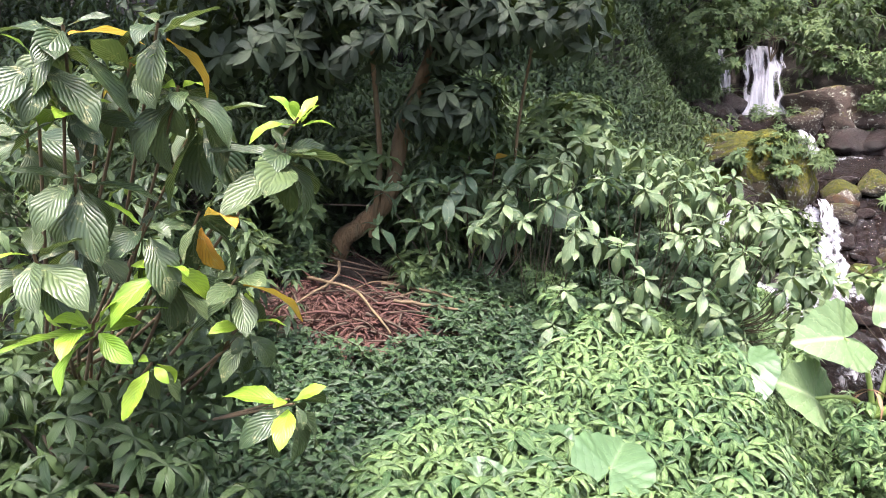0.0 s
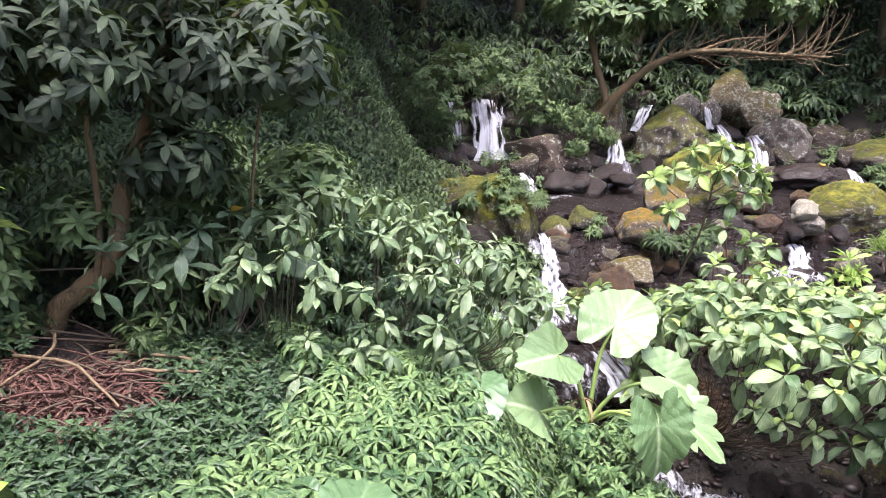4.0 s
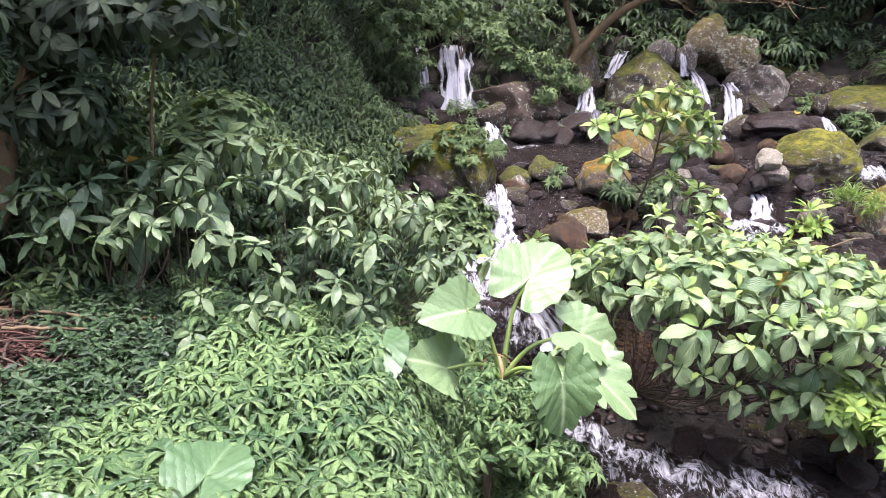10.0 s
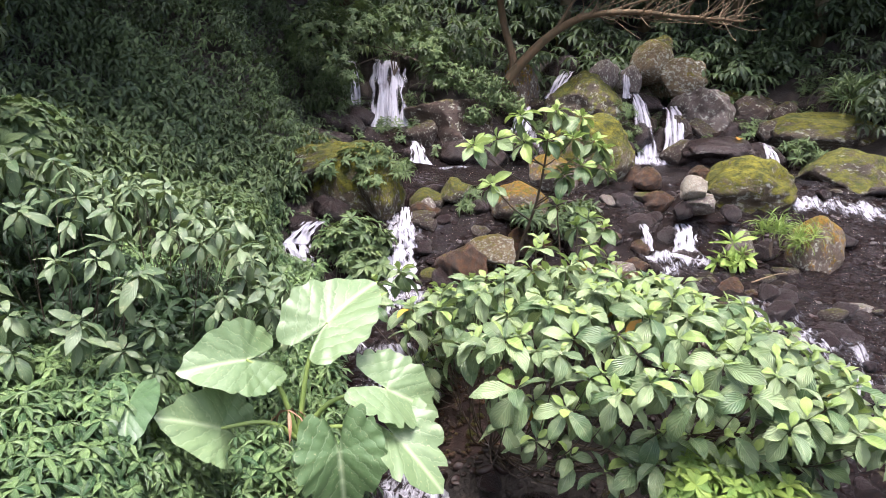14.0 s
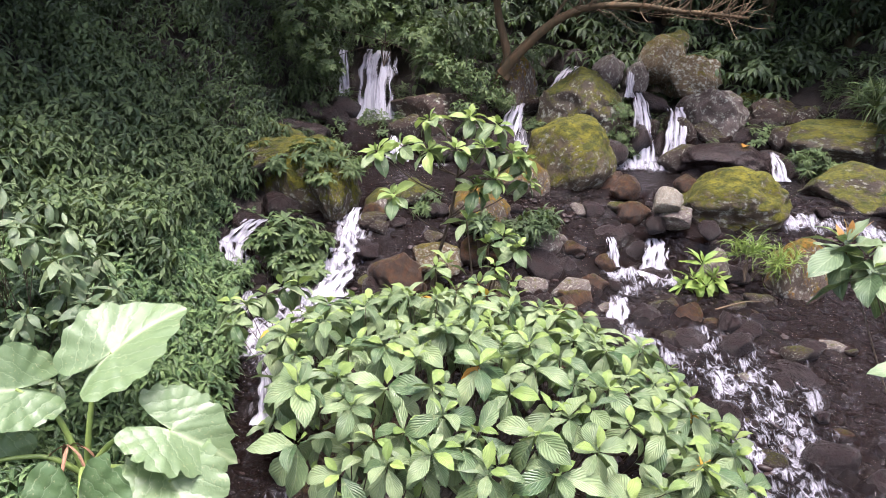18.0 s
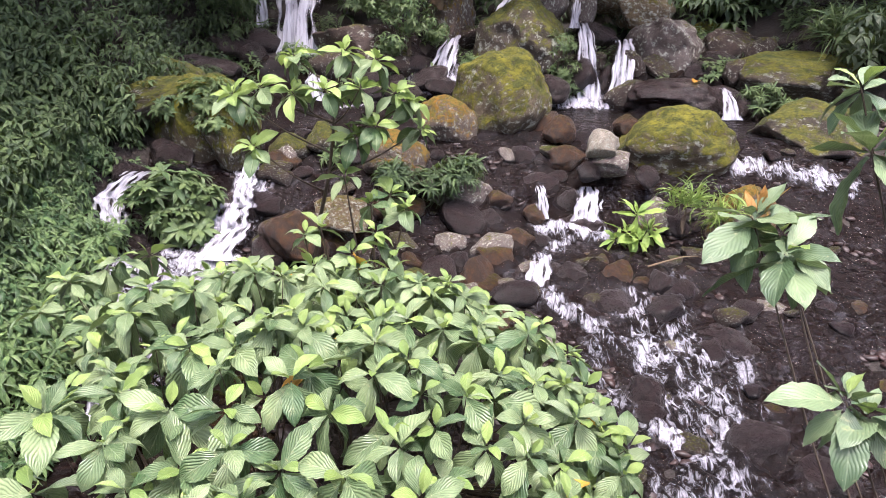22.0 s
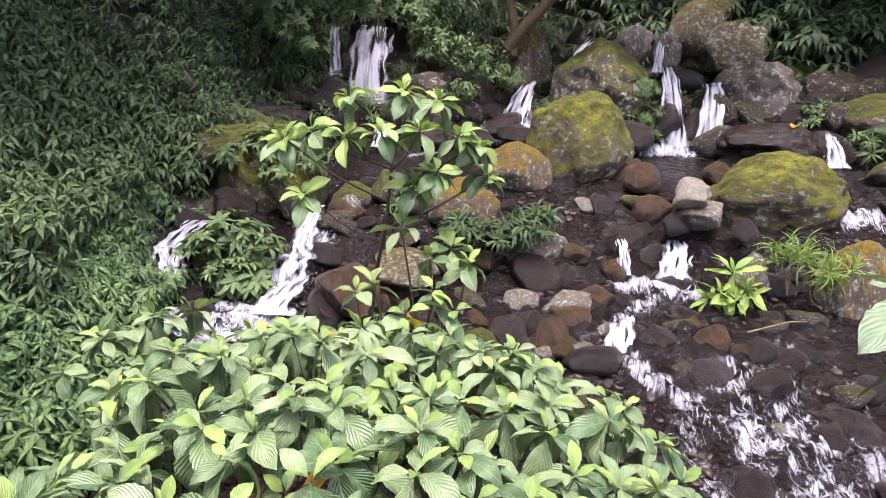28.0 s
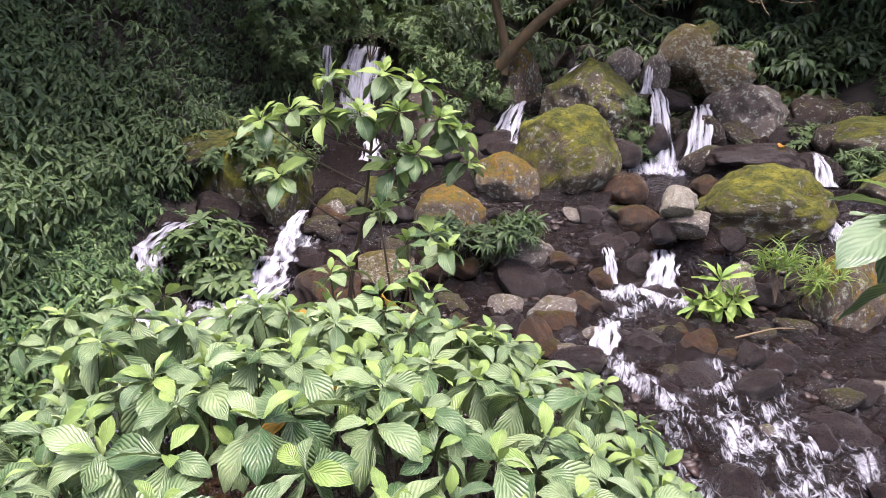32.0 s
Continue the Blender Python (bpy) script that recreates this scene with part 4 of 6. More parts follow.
# ---- falling water ----
def waterfall(label, a, b, c, d, out):
    """A thin curved sheet of water from the lip a-b to the foot c-d."""
    n, k = 30, 24
    a, b, c, d = (np.array(p) for p in (a, b, c, d))
    s = np.linspace(0, 1, n + 1)[:, None, None]
    t = np.linspace(0, 1, k + 1)[None, :, None]
    top, foot = a + (b - a) * t, c + (d - c) * t
    flow = s + 0 * t
    p = top + (foot - top) * (flow * np.array([1, 1, 0]) + (0.35 * flow + 0.65 * flow**1.8) * np.array([0, 0, 1]))
    p = p + np.array([-0.3, -0.954, 0.1]) * out * np.sin(np.pi * flow) * (1 - 0.5 * np.abs(2 * t - 1) ** 2)
    across = foot[:, -1:] - foot[:, :1]
    p = p + across * (t - 0.5) * (0.07 * np.sin(9 * s + 5 * a[0]) * s + 0.05 * np.sin(23 * s + 3 * a[1]))
    fray = np.sin(s * 17 + 31 * t) * np.sin(t * 43 + 2 * s) + 0.8 * np.sin(t * 19 + a[0] * 9)
    p = p + np.array([-0.3, -0.954, 0.25]) * 0.02 * fray
    front = p.reshape(-1, 3)
    back = front + np.array([0.3, 0.954, 0]) * 0.03
    f = grid_faces(n + 1, k + 1)
    m = (n + 1) * (k + 1)
    width, drop = np.linalg.norm(b - a) + np.linalg.norm(d - c), np.linalg.norm(c - a)
    uv = np.stack(np.broadcast_arrays(s[..., 0] * drop, t[..., 0] * width * 0.6), -1).reshape(-1, 2) + a[:2]
    me = mesh_of("waterfall", np.concatenate([front, back]), np.concatenate([f, f[:, ::-1] + m]), M_FALL, np.concatenate([uv, uv]))
    thick = (0.6 - 1.5 * np.abs(2 * t - 1) ** 4 + 0.44 * (np.sin(t * 23 + a[0] * 7 + 2.5 * s) + np.sin(t * 37 - 4 * s + a[1] * 5) * 0.8 + np.sin(t * 9 + 11 * s + a[2] * 9) * 0.7) * (1 - 0.4 * s)) * (0.6 + 0.4 * smooth(0, 0.25, s)) + 0.5 * smooth(0.75, 1.0, s)
    layer = me.attributes.new("foam", "FLOAT", "POINT")
    layer.data.foreach_set("value", np.tile(np.broadcast_to(thick[..., 0], (n + 1, k + 1)).ravel(), 2).astype(np.float32))
    ob = new("waterfall", me)
    return tagged(ob, label, "waterfall")


waterfall("narrow white waterfall sliding down between two boulders", (10.40, 11.22, 3.05), (10.64, 11.18, 3.06), (9.98, 10.32, 1.72), (10.46, 10.2, 1.73), 0.12)
waterfall("white waterfall dropping over a dark rock", (10.99, 10.94, 2.80), (11.31, 10.86, 2.84), (10.36, 10.14, 1.76), (10.94, 10.01, 1.93), 0.12)
waterfall("fan of white water beside a mossy boulder", (8.47, 12.02, 2.79), (8.71, 11.96, 2.84), (7.65, 11.23, 1.97), (8.29, 11.06, 2.05), 0.15)
waterfall("thin strand of falling water", (5.45, 13.71, 3.66), (5.66, 13.63, 3.63), (5.38, 13.19, 2.77), (5.65, 13.09, 2.75), 0.1)
waterfall("broad white waterfall under hanging foliage", (5.94, 13.55, 3.69), (6.55, 13.31, 3.63), (5.54, 12.72, 2.39), (6.40, 12.42, 2.41), 0.2)
waterfall("low white spill into the pool", (6.02, 11.39, 2.21), (6.14, 11.35, 2.21), (5.83, 10.96, 1.89), (6.22, 10.81, 1.84), 0.08)
waterfall("small spill beside a flat ledge rock", (11.83, 9.26, 2.20), (11.92, 9.23, 2.21), (11.61, 8.91, 1.78), (11.99, 8.80, 1.79), 0.06)
waterfall("small step of falling water", (8.52, 7.5, 1.27), (8.82, 7.4, 1.27), (8.3, 7.2, 0.95), (8.64, 7.06, 0.95), 0.05)
waterfall("thin strand over the stone step", (8.04, 7.62, 1.27), (8.16, 7.6, 1.27), (7.97, 7.38, 0.95), (8.14, 7.34, 0.95), 0.05)
waterfall("steep chute of white water", (4.96, 8.72, 1.5), (5.10, 8.66, 1.5), (4.76, 8.2, 1.3), (4.97, 8.14, 1.3), 0.05)
waterfall("neck of the chute between two boulders", (4.76, 8.22, 1.31), (4.97, 8.16, 1.31), (4.66, 8.0, 1.1), (4.95, 7.94, 1.1), 0.05)
waterfall("curtain of the chute spreading over dark rock", (4.40, 8.1, 1.13), (4.95, 7.98, 1.13), (4.22, 7.82, 0.80), (4.86, 7.72, 0.80), 0.06)
waterfall("frothy apron at the foot of the chute", (4.6, 7.92, 0.93), (4.92, 7.84, 0.95), (4.2, 7.35, 0.78), (4.72, 7.2, 0.78), 0.04)
waterfall("side chute of white water behind a leafy islet", (3.64, 8.66, 1.38), (3.92, 8.6, 1.38), (3.3, 8.48, 1.16), (3.68, 8.38, 1.14), 0.03)
waterfall("lower drop of the side chute", (3.3, 8.47, 1.17), (3.68, 8.37, 1.15), (3.3, 8.2, 0.84), (3.74, 8.08, 0.84), 0.05)
waterfall("upper cascade glimpsed among the trees", (8.15, 18.84, 4.81), (8.50, 18.73, 4.82), (8.05, 18.34, 4.35), (8.43, 18.23, 4.36), 0.05)
waterfall("short white slide above the mossy boulder", (9.94, 13.05, 3.52), (10.29, 12.94, 3.53), (9.25, 12.49, 2.96), (9.62, 12.37, 2.93), 0.05)
waterfall("thin strand spilling over the lip above the falls", (10.72, 11.95, 3.53), (10.83, 11.92, 3.53), (10.30, 11.32, 2.97), (10.51, 11.25, 2.97), 0.05)
waterfall("white step in the lower current", (7.52, 4.48, 0.28), (7.83, 4.40, 0.31), (7.25, 4.13, 0.23), (7.74, 3.99, 0.25), 0.06)
waterfall("white step in the middle current", (7.34, 6.31, 0.83), (7.71, 6.42, 0.87), (7.02, 5.93, 0.59), (7.43, 5.81, 0.60), 0.06)
waterfall("white slide beside the shrub", (3.67, 5.41, 0.85), (4.01, 5.32, 0.86), (3.60, 4.85, 0.61), (4.01, 4.74, 0.62), 0.08)


# ---- plants ----
LEAVES = {}


def leaf_set(key, length, width, mats, count=4, nl=14, nw=8, droop=0.7, fold=0.22, ripple=0.02, ribs=11, peak=0.5):
    """A few leaf blades of one kind in each colour, shared by every leaf of that kind."""
    LEAVES[key] = {
        tone: [mesh_of("leaf", *leaf_geo(length, width, nl, nw, droop * (0.3 + 0.22 * i), fold, ripple, ribs, peak, 7 * i + 3)[:2], mat, leaf_geo(length, width, nl, nw, droop * (0.3 + 0.22 * i), fold, ripple, ribs, peak, 7 * i + 3)[2]) for i in range(count)]
        for tone, mat in mats.items()
    }


leaf_set("shrub", 0.27, 0.128, {"old": M_SHRUB, "new": M_SHRUB_NEW, "yellow": M_YELLOW}, ripple=0.008, ribs=9, peak=0.54, nl=18, nw=6, droop=0.85, fold=0.28, count=7)
leaf_set("large", 0.29, 0.125, {"old": M_NEAR, "new": M_SHRUB_NEW, "yellow": M_YELLOW}, ripple=0.004, ribs=10, peak=0.54, nl=24, nw=8, droop=0.7, count=6)
leaf_set("shoot", 0.15, 0.05, {"old": M_SHOOT}, ripple=0.003, ribs=8, droop=0.5, count=4)
leaf_set("foot", 0.24, 0.085, {"old": M_FOOT, "new": M_FOOT, "yellow": M_YELLOW}, ripple=0.004, ribs=9, droop=0.9, nl=12, nw=4, count=5)
leaf_set("glossy", 0.235, 0.108, {"old": M_GLOSSY, "new": M_GLOSSY_NEW, "yellow": M_YELLOW}, ripple=0.003, ribs=8, peak=0.55, droop=0.9, nl=18, count=6)
leaf_set("dull", 0.2, 0.072, {"old": M_DULL, "new": M_BRIGHT, "yellow": M_YELLOW}, nl=9, nw=4, ripple=0.006, ribs=8, droop=1.1)


def rosette(parent, rng, key, tip, axis, count, size=1.0, young=0.2, yellow=0.0, spread=(60, -50), holder=None):
    """Leaves set spirally round the end of a shoot: the inner ones young and upright, the outer ones old and hanging."""
    base = Matrix.Translation(Vector(tip) - parent.location) @ basis(axis)
    turn = rng.uniform(0, 6.28)
    for j in range(count):
        f = j / max(1, count - 1)
        tone = "new" if f < young else "old"
        if rng.random() < yellow * f:
            tone = "yellow"
        lift = spread[0] + (spread[1] - spread[0]) * f + rng.uniform(-22, 22)
        grow = size * (0.42 + 0.58 * min(1, f * 1.7 + 0.1)) * rng.uniform(0.65, 1.15)
        m = base @ Matrix.Rotation(turn + j * 2.4 + rng.uniform(-0.5, 0.5), 4, "Z") @ Matrix.Translation((0.012, 0, -0.05 * size * f)) @ Matrix.Rotation(-radians(lift), 4, "Y") @ Matrix.Rotation(rng.uniform(-0.6, 0.6), 4, "X") @ Matrix.Scale(grow, 4)
        child("leaf", rng.choice(LEAVES[key][tone]), holder or parent, m)


def stems(parent, lines, mat, name="stem", sides=6):
    """Stems from lists of points in the world, one part each."""
    for pts, r0, r1 in lines:
        o = np.array(parent.location)
        child(name, mesh_of(name, *tube([np.array(p) - o for p in pts], r0, r1, sides), mat), parent)


def bush(rng, key, base, tips, label, category="shrub", count=(6, 9), size=1.0, young=0.2, yellow=0.02, mat=None, r0=0.018, group="", name="shrub", spread=(60, -50), out=0.7, creep=0.55):
    ob = root(name, base, label, category, group)
    for tip in tips:
        tip, b = np.array(tip, float), np.array(base, float)
        mid = b + (tip - b) * np.array([creep, creep, 0.35]) + np.array([rng.uniform(-0.08, 0.08), rng.uniform(-0.08, 0.08), -0.05])
        branch = child("branch", mesh_of("branch", *tube([q - b for q in (b, mid, tip - np.array([0, 0, 0.02]))], r0 * rng.uniform(0.7, 1.1), r0 * 0.3, 6), mat or M_TWIG), ob)
        axis = (tip - mid) / np.linalg.norm(tip - mid) * out + np.array([0, 0, 0.75])
        rosette(ob, rng, key, tip, axis, rng.randint(*count), size * rng.uniform(0.8, 1.12), young, yellow, spread, branch)
    return ob


def spaced(rng, n, gap, inside, box, tries=6000):
    got = []
    for _ in range(tries):
        p = (rng.uniform(box[0], box[1]), rng.uniform(box[2], box[3]))
        if inside(*p) and all((p[0] - q[0]) ** 2 + (p[1] - q[1]) ** 2 > gap * gap for q in got):
            got.append(p)
            if len(got) >= n:
                break
    return got


# the big shrub thicket on the islet
rng = random.Random(5)


def thicket_top(u, w):
    """Height of the leaf roof over the islet."""
    k = np.abs((u - 5.15) / 1.8) ** 2.6 + np.abs((w - 3.6) / 1.7) ** 2.6
    return 0.75 + 0.85 * np.sqrt(np.clip(1 - k, 0, 1)) - 0.08 * (w - 3.6)


def in_thicket(u, w):
    return abs((u - 5.2) / 1.72) ** 2.6 + abs((w - 3.6) / 1.58) ** 2.6 < 1 and u > 3.85


roof = spaced(rng, 215, 0.165, in_thicket, (3.4, 7.0, 2.0, 5.3))
roof = [q for q in roof if to_xy(*q)[0] > 3.8 or to_xy(*q)[1] > 4.7]
skirt = []
for k in range(84):
    a = math.pi * (0.5 + 1.25 * k / 83) + rng.uniform(-0.05, 0.05)
    low = 0.36 + 0.46 * (k % 4) / 3 + rng.uniform(-0.08, 0.08)
    skirt.append((5.2 + (1.0 + 0.2 * (1 - low)) * math.cos(a) * (1.0 if math.cos(a) < 0 else 1.5), 3.65 + (1.4 + 0.2 * (1 - low)) * math.sin(a), low))
skirt = [q for q in skirt if q[0] > 3.75 and (q[1] > 3.5 or q[0] > 5.6)]
seats = [(5.35, 2.75), (5.5, 3.2), (5.6, 3.7), (5.5, 4.2), (5.95, 3.3), (6.2, 3.9), (5.9, 4.4), (6.0, 2.7)]
for i, (su, sw) in enumerate(seats):
    bx, by = to_xy(su, sw)
    mine = [p for p in roof if min(range(len(seats)), key=lambda k: (seats[k][0] - p[0]) ** 2 + (seats[k][1] - p[1]) ** 2) == i]
    tips = []
    for u, w in mine:
        x, y = to_xy(u, w)
        tips.append((x, y, float(thicket_top(u, w)) + rng.uniform(-0.16, 0.1)))
    if i == 0:
        tips += [(3.95, 3.52, 0.98), (4.1, 3.37, 0.92), (4.25, 3.22, 0.86), (4.4, 3.06, 0.82), (4.56, 2.98, 0.86), (4.0, 3.68, 1.16), (4.16, 3.52, 1.1), (4.32, 3.34, 1.1), (4.5, 3.2, 1.08), (4.7, 3.0, 1.0)]
    if i == 7:
        tips += [(3.5, 5.7, 1.3), (3.62, 5.3, 1.42), (3.52, 4.9, 1.4), (3.78, 5.75, 1.34), (4.05, 5.9, 1.36), (3.9, 5.45, 1.5)]
    for u, w, low in skirt:
        if min(range(len(seats)), key=lambda k: (seats[k][0] - u) ** 2 + (seats[k][1] - w) ** 2) == i:
            x, y = to_xy(u, w)
            tips.append((x, y, low + 0.3))
    bush(rng, "shrub", (bx, by, float(ground(bx, by)) - 0.03), tips, "leafy green shrub with ribbed leaves on the stream islet", group="shrubs of the islet thicket", count=(8, 11), size=0.87, young=0.17, yellow=0.004, r0=0.007, spread=(45, -62), creep=0.6)

# sapling with a leafy head above the chute
SAPLING = ((5.12, 5.65, 2.81), (5.47, 5.6, 2.85), (5.68, 5.5, 2.8), (4.7, 5.75, 2.54), (4.88, 5.65, 2.6), (5.08, 5.5, 2.58), (5.3, 5.45, 2.6), (5.54, 5.4, 2.62), (5.8, 5.45, 2.58), (5.95, 5.5, 2.52), (4.82, 5.6, 2.2), (5.65, 5.4, 2.36), (6.05, 5.6, 2.3), (5.53, 5.5, 2.27))
sap = root("sapling", (5.27, 6.08, 0.72), "slender sapling with bright ribbed leaves at its top", "sapling")
stem_line = np.array(((5.27, 6.08, 0.66), (5.3, 5.95, 1.4), (5.37, 5.72, 2.0), (5.42, 5.6, 2.72)))
lines = [(stem_line, 0.021, 0.008)]
for tip in SAPLING:
    tip = np.array(tip)
    z = min(2.62, max(1.75, tip[2] - rng.uniform(0.15, 0.5)))
    fork = np.array([np.interp(z, stem_line[:, 2], stem_line[:, k]) for k in range(2)] + [z])
    lines.append(((fork, (fork + tip) / 2 - (0, 0, 0.04), tip), 0.008, 0.004))
    rosette(sap, rng, "shrub", tip, (tip - fork) * 0.6 + np.array([0, 0, 0.5]), rng.randint(12, 14), 0.8, 0.6, 0.0, (50, -50))
stems(sap, lines, M_TWIG, "branch")

# young plants in front of it, on the stones
LOW = ((5.23, 5.33, 1.67), (5.60, 5.36, 1.81), (5.43, 5.46, 2.0), (5.84, 5.28, 1.79), (5.67, 4.95, 1.6), (5.37, 4.93, 1.6), (5.58, 5.11, 1.68), (5.11, 5.25, 1.65), (5.76, 5.43, 1.86))
bush(rng, "shrub", (5.55, 5.5, 0.72), LOW, "young ribbed-leaf shrub with reddish shoot tips", count=(7, 9), size=0.85, young=0.45, yellow=0.03)

# big-leaved plant beside the path
NEAR = ((6.48, 2.71, 2.42), (6.58, 2.66, 2.36), (6.5, 2.55, 2.33), (6.42, 2.12, 1.98), (6.54, 2.12, 1.9))
near_shrub = bush(rng, "large", (7.9, 1.5, float(ground(7.9, 1.5)) - 0.03), NEAR, "large-leaved shrub with some yellowing leaves beside the path", count=(10, 12), size=1.06, young=0.05, yellow=0.04, r0=0.01, spread=(42, -50), out=0.35)
rosette(near_shrub, rng, "shoot", (6.53, 2.73, 2.44), (0, 0, 1), 5, 0.9, 0.0, 0.0, (80, 55))
bush(rng, "large", (8.3, 1.7, float(ground(8.3, 1.7)) - 0.03), ((7.4, 3.15, 2.86), (7.3, 2.95, 2.62), (7.5, 2.9, 2.75)), "tall large-leaved shrub with glossy grey-green leaves beside the path", count=(10, 13), size=1.1, young=0.12, yellow=0.05, r0=0.016)

# glossy shrubs beside the start of the path
# each head: place, leaves, size, share of young leaves, lift of the inner and outer leaves
FORE = (
    ((-0.39, 1.94, 2.93), 8, 0.62, 1.0, (65, 5)), ((-0.43, 1.93, 2.84), 18, 1.0, 0.0, (22, -52)),
    ((-0.69, 1.86, 3.02), 12, 0.9, 0.12, (40, -80)), ((-0.72, 1.84, 3.18), 9, 0.95, 0.0, (35, -40)),
    ((-0.92, 1.75, 3.17), 8, 0.95, 0.0, (35, -50)), ((-0.94, 1.74, 2.97), 8, 0.7, 0.5, (40, -50)),
    ((-0.98, 1.72, 3.1), 8, 0.9, 0.1, (30, -60)), ((-0.79, 1.81, 3.08), 8, 0.65, 0.4, (50, -30)),
    ((-1.0, 2.1, 3.05), 10, 1.0, 0.0, (20, -75)), ((-0.75, 2.15, 2.92), 10, 1.0, 0.0, (20, -75)),
    ((-1.2, 2.0, 2.9), 10, 1.0, 0.0, (20, -75)),
)
FORE_LOW = (
    ((-0.9, 1.66, 2.42), 11, 0.85, 1.0, (45, -35)), ((-0.56, 1.81, 2.5), 10, 0.95, 0.0, (25, -60)),
    ((-0.55, 1.78, 2.38), 5, 0.5, 1.0, (45, -20)), ((-0.55, 1.8, 2.34), 6, 0.8, 0.0, (-30, -80)),
    ((-0.42, 1.72, 2.17), 5, 0.75, 1.0, (30, -20)), ((-0.41, 1.73, 2.15), 7, 0.85, 0.0, (-10, -75)),
    ((-0.75, 1.77, 2.55), 8, 0.85, 0.75, (20, -75)), ((-1.02, 1.65, 2.61), 11, 0.95, 0.1, (25, -50)),
    ((-0.93, 1.73, 2.8), 11, 0.95, 0.0, (20, -75)), ((-0.79, 1.78, 2.66), 9, 0.85, 0.1, (30, -70)),
    ((-0.66, 1.84, 2.68), 8, 0.85, 0.0, (20, -75)), ((-0.77, 1.68, 2.3), 6, 0.6, 0.8, (-10, -80)),
    ((-1.05, 1.95, 2.6), 10, 0.95, 0.0, (20, -75)), ((-0.8, 2.05, 2.5), 10, 0.95, 0.0, (20, -75)),
)


def glossy_shrub(base, heads, label):
    """A shrub whose heads of leaves sit on long thin branches and hang like skirts."""
    ob = root("shrub", base, label, "shrub")
    b = np.array(base)
    for place, count, size, young, spread in heads:
        tip = np.array(place)
        mid = b + (tip - b) * np.array([0.5, 0.5, 0.4]) + np.array([rng.uniform(-0.08, 0.08), 0.05, -0.05])
        branch = child("branch", mesh_of("branch", *tube([q - b for q in (b, mid, tip)], 0.009, 0.004, 6), M_PALE_BARK), ob)
        axis = np.array([rng.uniform(-0.15, 0.2), rng.uniform(-0.35, -0.05), 1.0])
        rosette(ob, rng, "glossy", tip, axis, count, size, young, 0.035, spread, branch)
    return ob


glossy_shrub((-1.75, 2.75, 1.75), FORE, "glossy dark-leaved shrub with bright new shoots beside the path")
glossy_shrub((-1.5, 2.6, 1.7), FORE_LOW, "glossy shrub with lime-green young leaves and some yellowed ones")

# grey-green shrubs on the bank
MID_SEATS = ((0.75, 5.0), (1.5, 4.9), (2.2, 5.2), (1.2, 5.7), (0.3, 5.6))
dome = []
for k in range(190):
    h = 1 - 1.05 * (k + 0.5) / 190
    a = k * 2.39996 + rng.uniform(-0.2, 0.2)
    r = math.sqrt(max(0, 1 - h * h)) * rng.uniform(0.9, 1.05)
    dome.append((1.4 + 1.5 * r * math.cos(a), 5.0 + 1.05 * r * math.sin(a), 1.6 + 0.95 * h - 0.25 * max(0, r * math.cos(a)) + rng.uniform(-0.08, 0.08)))
dome = [q for q in dome if q[1] < 5.6 and not (q[0] < 0.7 and q[2] < 2.05)]
for i, (bx, by) in enumerate(MID_SEATS):
    tips = [p for p in dome if min(range(5), key=lambda k: (MID_SEATS[k][0] - p[0]) ** 2 + (MID_SEATS[k][1] - p[1]) ** 2) == i]
    bush(rng, "dull", (bx, by, float(ground(bx, by)) - 0.03), tips, "sprawling shrub with dull grey-green narrow leaves on the bank", group="shrubs on the bank", count=(9, 13), size=0.9, young=0.0, yellow=0.0, r0=0.005, spread=(30, -80), out=1.2)


# ---- elephant ears ----
def ear_geo(seed, torn=0.0):
    """A heart-shaped blade of unit length: stalk joins at the origin, tip along +x."""
    rng = np.random.default_rng(seed)
    na, nr = 72, 12
    phi = np.linspace(-np.pi + 0.13, np.pi - 0.13, na + 1)
    a = np.abs(phi)
    r = np.interp(a, (0, 0.25, 0.6, 1.1, 1.6, 2.1, 2.6, 2.85, 3.02), (0.76, 0.66, 0.54, 0.49, 0.46, 0.47, 0.52, 0.42, 0.12))
    r = r * (1 + 0.02 * np.sin(phi * 13 + seed) - torn * 0.3 * np.clip(np.sin(phi * 3 + seed * 2) * np.sin(phi * 19 + seed) - 0.25, 0, 1))
    q = np.linspace(0, 1, nr + 1)[:, None]
    x, y = q * r * np.cos(phi), q * r * np.sin(phi)
    q9 = 9 * ((x + 0.45) / 1.2 - 0.6 * np.abs(y) / 0.5)
    z = 0.005 * np.abs(np.sin(np.pi * q9)) * np.clip(np.abs(y) * 6, 0, 1) + 0.26 * np.abs(y) ** 1.2 - 0.3 * np.clip(x, 0, 1) ** 2 - 0.25 * np.clip(-x, 0, 1) ** 2 + 0.035 * q * np.sin(phi * 3 + rng.uniform(0, 6)) + 0.016 * q**3 * np.sin(phi * 14 + rng.uniform(0, 6))
    v = np.stack([x, y, z], -1).reshape(-1, 3)
    uv = np.stack([(x + 0.45) / 1.2, 0.5 + y], -1).reshape(-1, 2)
    return v, grid_faces(nr + 1, na + 1), uv


